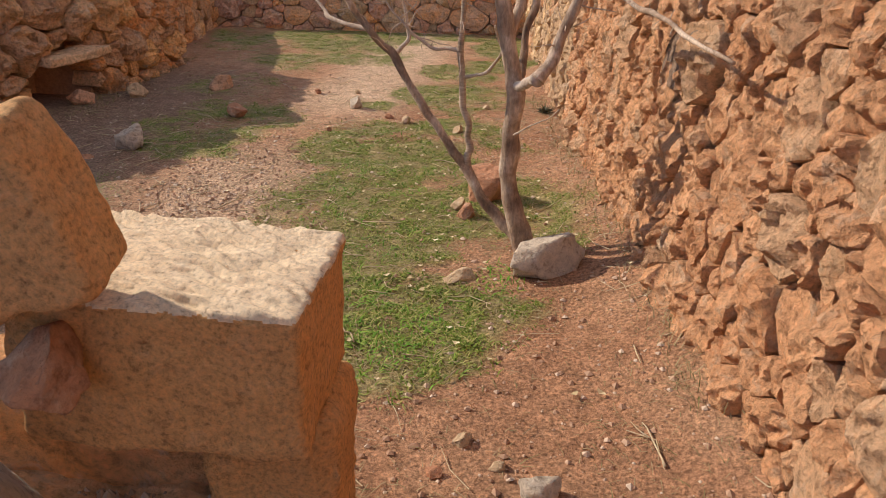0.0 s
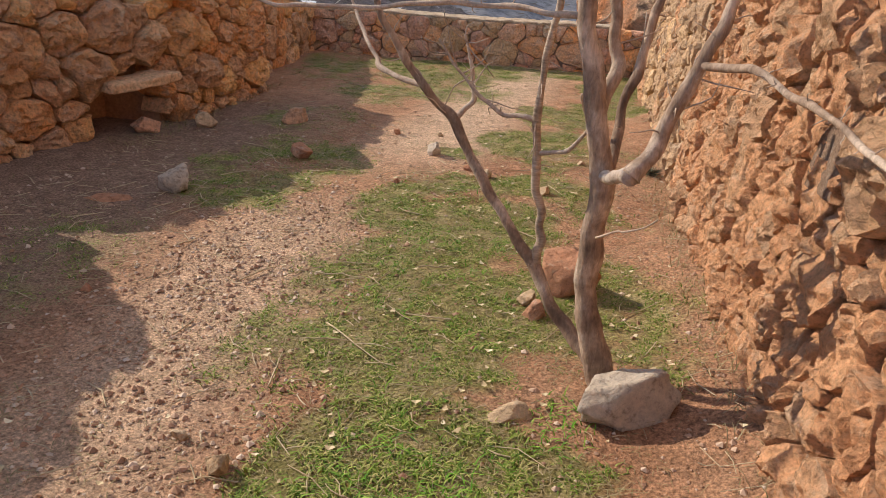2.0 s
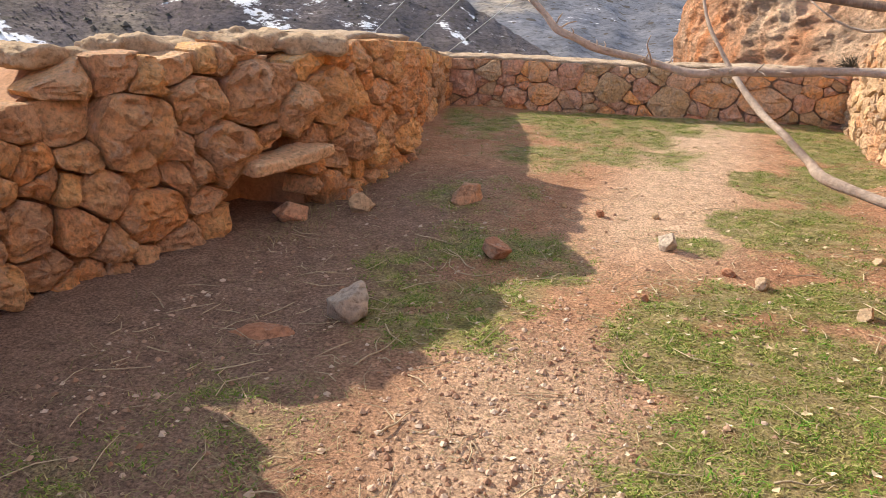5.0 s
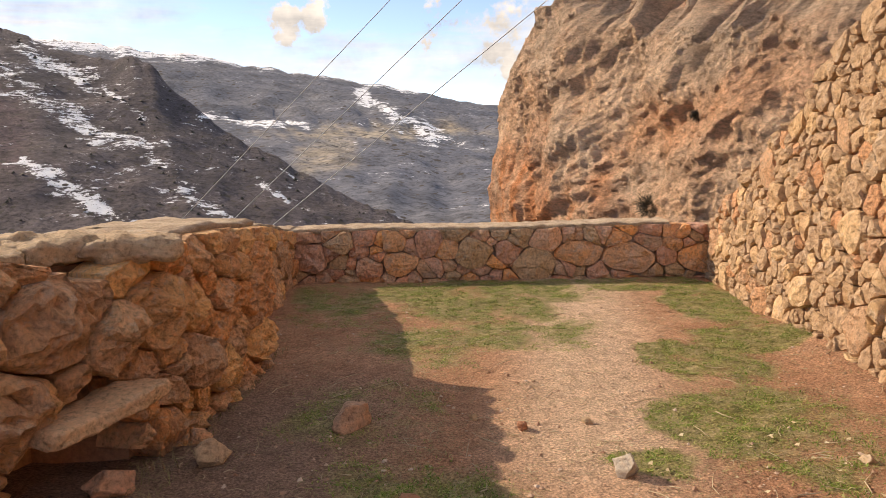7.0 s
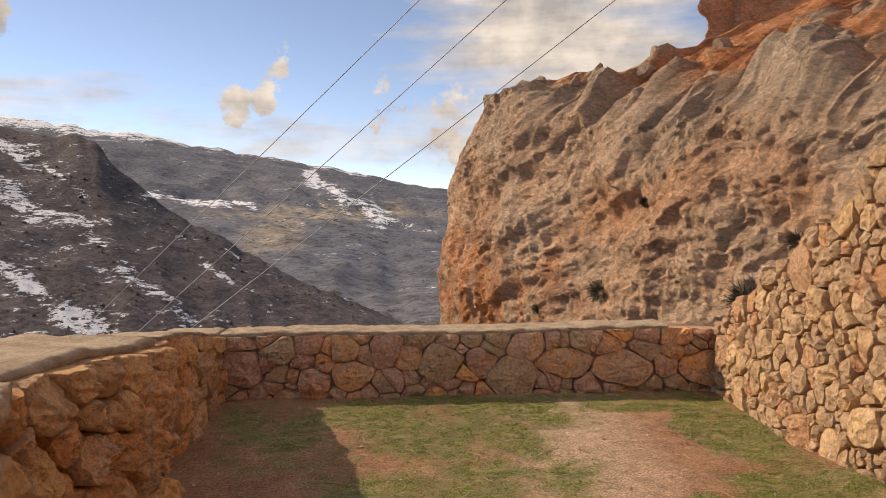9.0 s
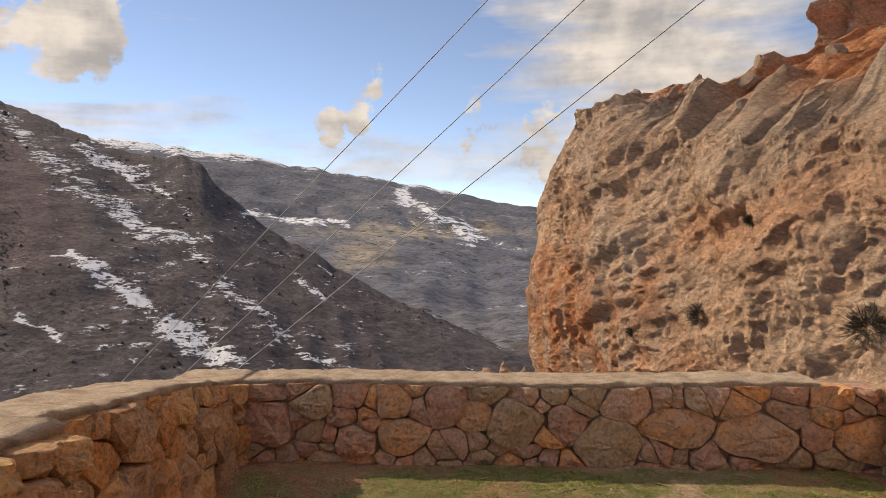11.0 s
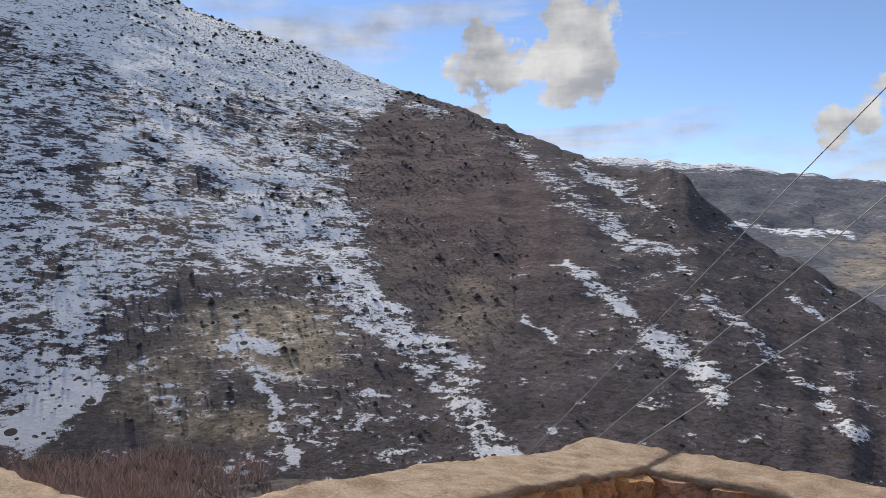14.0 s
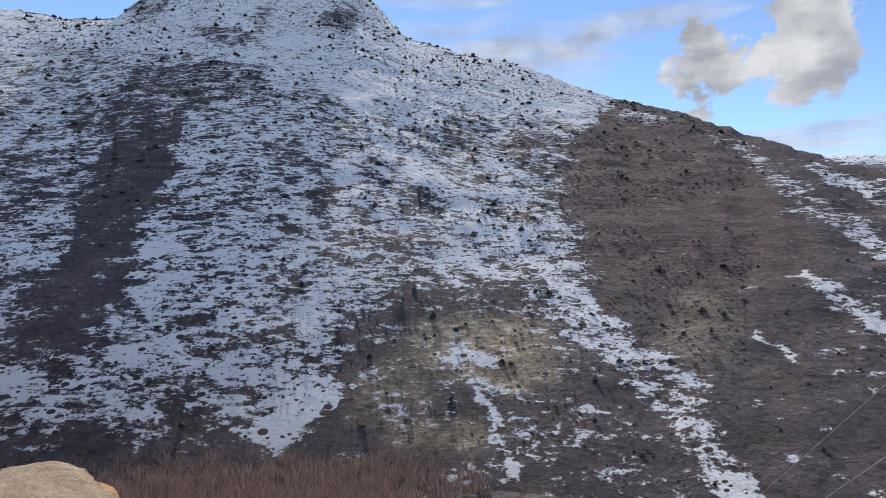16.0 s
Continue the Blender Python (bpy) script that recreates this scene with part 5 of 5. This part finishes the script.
spurs([L1[3:], L2[2:], L4, L7, L11, L5, L6, L3, L10, TRUNK_PTS[5:], L8, L7, L11, L3], 190, 5)

# ---- gate pier with the cut block ----


def slab(name, half, mat, rng_, rough=0.05, power=7.0, detail=24, chisel=0.0, top=None):
    """A squared stone with worn arrises and an uneven skin; origin at its middle."""
    bm = bmesh.new()
    bmesh.ops.create_cube(bm, size=2.0)
    bmesh.ops.subdivide_edges(bm, edges=bm.edges[:], cuts=detail, use_grid_fill=True)
    o = rng_.uniform(0, 50)
    for v in bm.verts:
        c = v.co
        L = (abs(c.x) ** power + abs(c.y) ** power + abs(c.z) ** power) ** (1 / power)
        p = Vector((c.x / L * half[0], c.y / L * half[1], c.z / L * half[2]))
        n = Vector((c.x / L, c.y / L, c.z / L))
        e = rough * (fbm(p.x * 4 + o, p.y * 4, p.z * 4, 3) + 0.45 * fbm(p.x * 17 + o, p.y * 17, p.z * 17, 3))
        if chisel and n.z > 0.9:
            e += chisel * math.sin((p.x * 0.8 + p.y * 1.6) * 120 + 5 * fbm(p.x * 11, p.y * 11, 1, 2)) * (0.5 + fbm(p.x * 8, p.y * 8, 3, 2))
        v.co = p + n * e
    me = bpy.data.meshes.new(name)
    bm.to_mesh(me)
    bm.free()
    me.materials.append(mat)
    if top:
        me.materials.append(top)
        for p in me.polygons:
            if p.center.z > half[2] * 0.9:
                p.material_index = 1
    me.polygons.foreach_set("use_smooth", [True] * len(me.polygons))
    return me


for x, y, top, size, seed in ((-2.3, 23.4, -1.9, 0.8, 61), (-1.5, 23.8, -1.5, 0.9, 62)):
    me = slab("outcrop", (size, size * 0.9, 8.0), M_CLIFF, random.Random(seed), 0.35, 5, 30)
    thing("outcrop", "brown weathered pillar of rock below the parapet", "rock", "outcrops below the parapet", me=me, loc=(x, y, top - 8.0))

rs = random.Random(31)
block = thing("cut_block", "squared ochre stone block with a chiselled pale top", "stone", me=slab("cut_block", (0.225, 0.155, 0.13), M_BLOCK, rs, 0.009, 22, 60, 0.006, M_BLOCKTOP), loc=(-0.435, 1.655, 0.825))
block.rotation_euler = (0.04, 0.02, radians(-4))
lean = thing("leaning_slab", "upright rough orange stone slab leaning on the block", "stone", me=slab("leaning_slab", (0.165, 0.06, 0.125), M_BLOCK, rs, 0.014, 12, 30), loc=(-0.665, 1.50, 1.06))
lean.rotation_euler = (0.12, -0.36, radians(-6))
prop = thing("prop_stone", "reddish veined stone wedged under the slab", "stone", me=boulder("prop_stone", (0.085, 0.08, 0.07), M_RED, rs, 12, 4), loc=(-0.575, 1.47, 0.82))
side = thing("side_stone", "pale weathered rubble stone in the gate pier", "stone", me=boulder("side_stone", (0.16, 0.14, 0.26), M_GREY, rs, 12, 4), loc=(-0.70, 1.40, 0.45))
base = thing("foundation_stone", "ochre foundation stone under the block", "stone", me=slab("foundation_stone", (0.115, 0.12, 0.36), M_BLOCK, rs, 0.02, 8, 26), loc=(-0.305, 1.70, 0.34))
rear = thing("rear_stone", "clay-smeared rear stone of the gate pier", "stone", me=slab("rear_stone", (0.30, 0.12, 0.36), M_STONE_L, rs, 0.03, 7, 20), loc=(-0.68, 1.76, 0.33))
pier = thing("pier_rubble", "orange rubble footing of the gate pier", "stone", me=slab("pier_rubble", (0.55, 0.36, 0.27), M_STONE_L, rs, 0.05, 6, 26), loc=(-0.88, 1.50, 0.22))

# ---- lintel and topping slabs of the old wall ----
lint = thing("lintel", "pale flat lintel stone over a low niche", "stone", me=slab("lintel", (0.33, 0.12, 0.04), M_LINTEL, rs, 0.018, 6, 20), loc=(-3.03, 6.63, 0.395))
lint.rotation_euler = (0.0, -0.03, radians(72))
for k, (x, y, z, a, b, c, r) in enumerate([(-3.10, 7.15, 0.955, 0.24, 0.2, 0.04, 20), (-3.36, 6.95, 0.97, 0.2, 0.14, 0.05, 60), (-3.56, 6.3, 0.965, 0.22, 0.16, 0.04, 35),
                                              (-3.78, 5.65, 0.955, 0.2, 0.17, 0.045, 70), (-3.95, 5.0, 0.96, 0.25, 0.2, 0.05, 80), (-3.52, 7.0, 0.965, 0.15, 0.12, 0.06, 10), (-3.7, 6.0, 0.97, 0.12, 0.09, 0.06, 15), (-3.45, 6.6, 0.965, 0.13, 0.1, 0.05, 75)]):
    s = thing("topping_slab", "flat weathered tan slab on top of the old wall", "stone", "slabs topping the old wall", me=slab("topping_slab", (a, b, c), M_TAN, rs, 0.035, 5, 14), loc=(x, y, z + 0.075))
    s.rotation_euler = (rs.gauss(0, 0.09), rs.gauss(0, 0.09), radians(r))

# ---- loose stones ----


def loose(name, label, x, y, size, mat, seed, turn=0.0, sink=0.02, cuts=16, group=""):
    me = boulder(name, size, mat, random.Random(seed), cuts, 4)
    ob = thing(name, label, "stone", group, me=me, loc=(x, y, ground_z(x, y) - sink))
    ob.rotation_euler.z = radians(turn)
    return ob


loose("limestone_rock", "grey angular limestone rock at the foot of the tree", 0.43, 3.67, (0.25, 0.17, 0.125), M_GREY, 3, 25)
loose("flat_stone", "flat tan stone lying in the grass", 0.04, 3.58, (0.11, 0.06, 0.045), M_TAN, 4, 15)
loose("orange_rock", "rough orange rock behind the tree trunk", 0.24, 4.68, (0.21, 0.14, 0.16), M_RED, 5, 10)
loose("round_stone", "small tan stone beside the orange rock", 0.05, 4.47, (0.07, 0.06, 0.06), M_TAN, 6)
loose("round_stone", "small orange stone beside the orange rock", 0.09, 4.36, (0.07, 0.06, 0.06), M_RED, 7)
loose("red_stone", "elongated reddish stone lying on dry grass", -1.70, 6.42, (0.15, 0.09, 0.10), M_RED, 8, -35)
loose("brown_stone", "squarish brown field stone on bare earth", -2.10, 7.42, (0.14, 0.12, 0.13), M_STONE_F, 9, 20)
loose("grey_stone", "grey weathered stone half sunk in earth", -2.15, 5.46, (0.13, 0.11, 0.12), M_GREY, 10, 40)
loose("sunken_stone", "flat reddish stone level with the earth", -2.46, 5.22, (0.24, 0.16, 0.05), M_RED, 11, 20, 0.045)
loose("tan_stone", "tan broken stone in front of the niche", -2.70, 6.98, (0.14, 0.09, 0.09), M_TAN, 12, 30)
loose("tan_stone", "small brown stone at the foot of the old wall", -2.86, 7.25, (0.10, 0.09, 0.06), M_STONE_F, 13, 30)
loose("niche_stone", "brown stone lying under the lintel", -3.03, 6.68, (0.15, 0.11, 0.10), M_STONE_F, 14, 60)
loose("white_stone", "small whitish stone on the earth path", -0.79, 6.80, (0.08, 0.07, 0.09), M_GREY, 15)
loose("clod_stone", "grey stone on red earth by the retaining wall", 0.25, 2.20, (0.08, 0.07, 0.06), M_GREY, 16)
loose("red_slab", "low reddish slab half buried in the earth", -2.33, 3.87, (0.20, 0.14, 0.07), M_RED, 17, 10, 0.03)
for k, (x, y, s) in enumerate([(-0.04, 2.28, 0.035), (0.05, 2.43, 0.04), (0.06, 6.10, 0.06), (-1.21, 7.38, 0.05), (-0.86, 7.46, 0.045), (-1.46, 7.52, 0.04), (-1.81, 4.03, 0.035), (-0.78, 3.1, 0.06), (-0.95, 3.2, 0.04), (-0.5, 6.5, 0.05), (-0.35, 6.35, 0.06), (0.3, 6.9, 0.05), (-0.9, 6.0, 0.04), (0.15, 2.32, 0.035)]):
    loose("small_stone", "small pale stone lying on the ground", x, y, (s, s * 0.8, s * 0.7), M_TAN if k % 3 else M_RED, 40 + k, 40 * k, 0.01, group="small stones on the terrace")
dark = thing("dark_stone", "dark layered stone set in the retaining wall", "stone", me=boulder("dark_stone", (0.13, 0.17, 0.17), rock_mat("dark_schist", [(0.24, 0.16, 0.12), (0.33, 0.22, 0.16), (0.4, 0.28, 0.2)], scale=3.0, vary=0.2), random.Random(77), 12, 4), loc=(0.93, 3.64, 0.85))

def ledge_gravel():
    rs_ = random.Random(19)
    verts, faces = [], []
    for _ in range(2200):
        x, y, s = rs_.uniform(-1.0, -0.28), rs_.uniform(1.16, 1.64), rs_.choice((0.006, 0.009, 0.013, 0.018))
        k = len(verts)
        for j in range(5):
            a = j * 1.2566 + s * 900
            verts.append((x + math.cos(a) * s, y + math.sin(a) * s * rs_.uniform(0.7, 1.1), 0.485))
        verts.append((x, y, 0.49 + s * 1.1))
        faces += [(k + j, k + (j + 1) % 5, k + 5) for j in range(5)]
    m = blade_mat("ledge_grit", (0.30, 0.19, 0.13), (0.42, 0.32, 0.25), (0.55, 0.45, 0.36))
    thing("ledge_gravel", "loose gravel lying on the pier's ledge", "gravel", kind="stuff", me=mesh_from("ledge_gravel", verts, faces, m))


ledge_gravel()

# ---- grass, straw, grit ----


def blades(name, label, count, seed, mat, where, height, width, bend, cat="grass"):
    rs_ = random.Random(seed)
    verts, faces = [], []
    tries = 0
    while len(faces) < count * 2 and tries < count * 14:
        tries += 1
        x, y = rs_.uniform(-3.2, 1.0), rs_.uniform(1.6, 11.6)
        if rs_.random() > where(x, y):
            continue
        h = height(rs_, x, y)
        ang, tilt = rs_.uniform(0, 6.283), rs_.uniform(*bend)
        dx, dy = math.cos(ang), math.sin(ang)
        sx, sy = -dy * width * 0.5, dx * width * 0.5
        z = ground_z(x, y) - 0.004
        m1, m2 = 0.5 * h, h
        o1, o2 = m1 * tilt * 0.6, m2 * tilt * 1.2
        z2 = m2 / (1 + tilt * 0.8)
        k = len(verts)
        verts += [(x - sx, y - sy, z), (x + sx, y + sy, z), (x + dx * o1 + sx * 0.8, y + dy * o1 + sy * 0.8, z + m1 * 0.85), (x + dx * o1 - sx * 0.8, y + dy * o1 - sy * 0.8, z + m1 * 0.85), (x + dx * o2, y + dy * o2, z + z2)]
        faces += [(k, k + 1, k + 2, k + 3), (k + 3, k + 2, k + 4)]
    thing(name, label, cat, kind="stuff", me=mesh_from(name, verts, faces, mat))


def lush(x, y):
    c = cover_at(x, y)
    near = 1.0 if y < 7 else 0.55
    clump = 0.10 + 1.7 * smooth01(-0.15, 0.32, fbm(x * 7.5, y * 7.5, 21.0, 3))
    return max(0.0, c - 0.22) ** 1.2 * near * clump


def dry(x, y):
    c = cover_at(x, y)
    return (0.10 + 0.5 * c) * (1.0 if fbm(x * 2.2, y * 2.2, 8.0, 2) > -0.05 else 0.25)


blades("grass", "short green grass in ragged patches", 95000, 3, M_BLADE, lush, lambda r, x, y: r.uniform(0.008, 0.024) * (1.4 if y < 3.6 and x < 0.2 else 1.0), 0.006, (0.3, 1.8))
blades("dry_grass", "dry yellowed grass and chaff", 70000, 4, M_DRYBLADE, dry, lambda r, x, y: r.uniform(0.008, 0.026), 0.0032, (1.0, 4.0))

blades("lush_grass", "vivid green grass tufts near the tree", 13000, 6, blade_mat("fresh_grass_blade", (0.06, 0.21, 0.015), (0.16, 0.36, 0.035), (0.34, 0.44, 0.09)),
       lambda x, y: max(0.0, 1 - ((x + 0.22) / 0.38) ** 2 - ((y - 3.1) / 0.46) ** 2) * smooth01(-0.12, 0.25, fbm(x * 6, y * 6, 9.0, 3)) + 0.6 * max(0.0, 1 - ((x - 0.22) / 0.14) ** 2 - ((y - 3.55) / 0.2) ** 2) + 0.3 * max(0.0, 1 - ((x + 0.4) / 0.6) ** 2 - ((y - 4.7) / 1.3) ** 2) * smooth01(0.0, 0.3, fbm(x * 5, y * 5, 2.0, 3)),
       lambda r, x, y: r.uniform(0.015, 0.045), 0.006, (0.4, 1.8))
blades("wall_foot_grass", "dry straw-coloured tufts along the wall foot", 2600, 9, M_DRYBLADE, lambda x, y: 0.9 if (-3.1 < x < -2.8 and 6.2 < y < 9.0) or (0.72 < x < 0.86 and 2.4 < y < 7.5) else 0.0, lambda r, x, y: r.uniform(0.03, 0.10), 0.004, (0.3, 1.6))


def wall_bush():
    rs_ = random.Random(14)
    v, f = [], []
    for _ in range(260):
        d = Vector((rs_.gauss(0, 1), rs_.gauss(0, 1), abs(rs_.gauss(0.4, 0.6)))).normalized() * 0.11 * rs_.uniform(0.4, 1.0)
        w = Vector((rs_.gauss(0, 1), rs_.gauss(0, 1), rs_.gauss(0, 1))).normalized() * 0.004
        k = len(v)
        v += [d * 0.2 + w, d * 0.2 - w, d]
        f.append((k, k + 1, k + 2))
    thing("low_bush", "small dark grey-green bush at the wall foot", "bush", me=mesh_from("low_bush", v, f, blade_mat("sage_leaf", (0.07, 0.07, 0.05), (0.12, 0.12, 0.08), (0.2, 0.18, 0.12))), loc=(0.80, 6.82, ground_z(0.8, 6.82)))


wall_bush()


def straws():
    rs_ = random.Random(8)
    verts, faces = [], []
    for _ in range(1300):
        x, y = rs_.uniform(-3.1, 0.95), rs_.uniform(1.6, 11.5)
        if rs_.random() > 0.3 + 0.7 * smooth01(8.5, 5.0, y):
            continue
        if y < 2.9 and rs_.random() < 0.75:
            continue
        L, a = rs_.choice((0.05, 0.08, 0.12, 0.2)), rs_.uniform(0, 6.283)
        pts = []
        for k in range(3):
            px, py = x + math.cos(a) * L * k / 2, y + math.sin(a) * L * k / 2
            pts.append((px, py, ground_z(px, py) + rs_.uniform(0.003, 0.018)))
            a += rs_.gauss(0, 0.25)
        r = rs_.uniform(0.0012, 0.003)
        v, f = tube(pts, [r, r, r * 0.6], 4, 1)
        k = len(verts)
        verts += v
        faces += [tuple(i + k for i in q) for q in f]
    thing("straw", "scattered dry straws and thin twigs on the ground", "straw", kind="stuff", me=mesh_from("straw", verts, faces, M_STRAW))


straws()


def grit():
    rs_ = random.Random(12)
    verts, faces = [], []
    for _ in range(72000):
        x, y = rs_.uniform(-3.0, 0.95), rs_.uniform(1.5, 11.3)
        if rs_.random() > smooth01(9.5, 3.0, y) + 0.12:
            continue
        if rs_.random() > 0.22 + 0.8 * smooth01(0.75, 0.2, abs(x + 1.2)) * smooth01(6.2, 5.0, y) or rs_.random() < cover_at(x, y) * 0.8:
            continue
        s = rs_.choice((0.003, 0.004, 0.005, 0.007, 0.009, 0.014)) * rs_.uniform(0.7, 1.2)
        z = ground_z(x, y)
        k = len(verts)
        ring = rs_.uniform(0, 1)
        for j in range(5):
            a = ring + j * 1.2566
            verts.append((x + math.cos(a) * s * rs_.uniform(0.7, 1.2), y + math.sin(a) * s * rs_.uniform(0.7, 1.2), z + s * rs_.uniform(0.0, 0.4)))
        verts.append((x + rs_.uniform(-0.3, 0.3) * s, y + rs_.uniform(-0.3, 0.3) * s, z + s * rs_.uniform(0.6, 1.1)))
        faces += [(k + j, k + (j + 1) % 5, k + 5) for j in range(5)]
    m = blade_mat("grit_stone", (0.28, 0.155, 0.10), (0.45, 0.29, 0.20), (0.64, 0.52, 0.42))
    thing("grit", "fine gravel and clods scattered on bare earth", "gravel", kind="stuff", me=mesh_from("grit", verts, faces, m))


grit()


def litter():
    """Pale curled leaves fallen in the grass."""
    rs_ = random.Random(33)
    verts, faces = [], []
    for _ in range(420):
        x, y = rs_.uniform(-1.5, 0.8), rs_.uniform(2.6, 7.4)
        if rs_.random() > 0.15 + cover_at(x, y):
            continue
        s, a, z = rs_.uniform(0.008, 0.022), rs_.uniform(0, 6.283), ground_z(x, y) + rs_.uniform(0.008, 0.022)
        ca, sa = math.cos(a), math.sin(a)
        k = len(verts)
        for u, v, w in ((-1, 0, 0.3), (0, -0.55, 0.0), (0, 0.55, 0.1), (1, 0, 0.45), (-0.5, -0.4, 0.3), (0.5, 0.42, 0.35)):
            verts.append((x + (u * ca - v * sa) * s, y + (u * sa + v * ca) * s, z + w * s))
        faces += [(k, k + 4, k + 1, k + 2), (k + 1, k + 3, k + 5, k + 2)]
    m = blade_mat("fallen_leaf", (0.50, 0.40, 0.24), (0.66, 0.55, 0.36), (0.76, 0.68, 0.5))
    thing("fallen_leaves", "pale dry leaves fallen on the grass", "leaves", kind="stuff", me=mesh_from("fallen_leaves", verts, faces, m))


litter()


def dead_twig(x, y, turn, length, seed):
    """A thin bare stick with a side shoot, lying on the ground."""
    rs_ = random.Random(seed)
    a, pts = radians(turn), []
    for k in range(5):
        px, py = math.cos(a) * length * k / 4, math.sin(a) * length * k / 4
        pts.append((px, py + rs_.gauss(0, 0.012), ground_z(x + px, y + py) - ground_z(x, y) + 0.008 + rs_.uniform(0, 0.01)))
    v, f = tube(pts, [0.004, 0.0036, 0.003, 0.0024, 0.0014], 5, 2, 0.1)
    q = Vector(pts[2])
    v2, f2 = tube([q, q + Vector((math.cos(a + 0.7), math.sin(a + 0.7), 0.12)) * length * 0.2, q + Vector((math.cos(a + 0.5), math.sin(a + 0.5), 0.08)) * length * 0.4], [0.0026, 0.002, 0.001], 5, 2)
    f += [tuple(i + len(v) for i in g) for g in f2]
    thing("dead_twig", "thin dry twig lying on the ground", "twig", "twigs on the terrace", me=mesh_from("dead_twig", v + v2, f, M_STRAW, True), loc=(x, y, ground_z(x, y)))


for k, (x, y, turn, length) in enumerate([(-0.75, 4.05, -40, 0.42), (-0.95, 4.5, 5, 0.24), (-1.25, 4.35, 60, 0.28), (-1.3, 3.75, 80, 0.2), (-0.8, 3.55, 100, 0.22), (-1.75, 6.15, 130, 0.35), (-1.5, 6.1, 20, 0.3), (-1.95, 5.0, 75, 0.3),
                                          (-0.35, 3.0, 120, 0.16), (0.62, 2.3, 95, 0.22), (-0.1, 5.35, -20, 0.25), (-1.7, 4.6, 70, 0.18), (-0.5, 4.7, 20, 0.2), (-2.0, 6.5, 150, 0.25)]):
    dead_twig(x, y, turn, length, 90 + k)
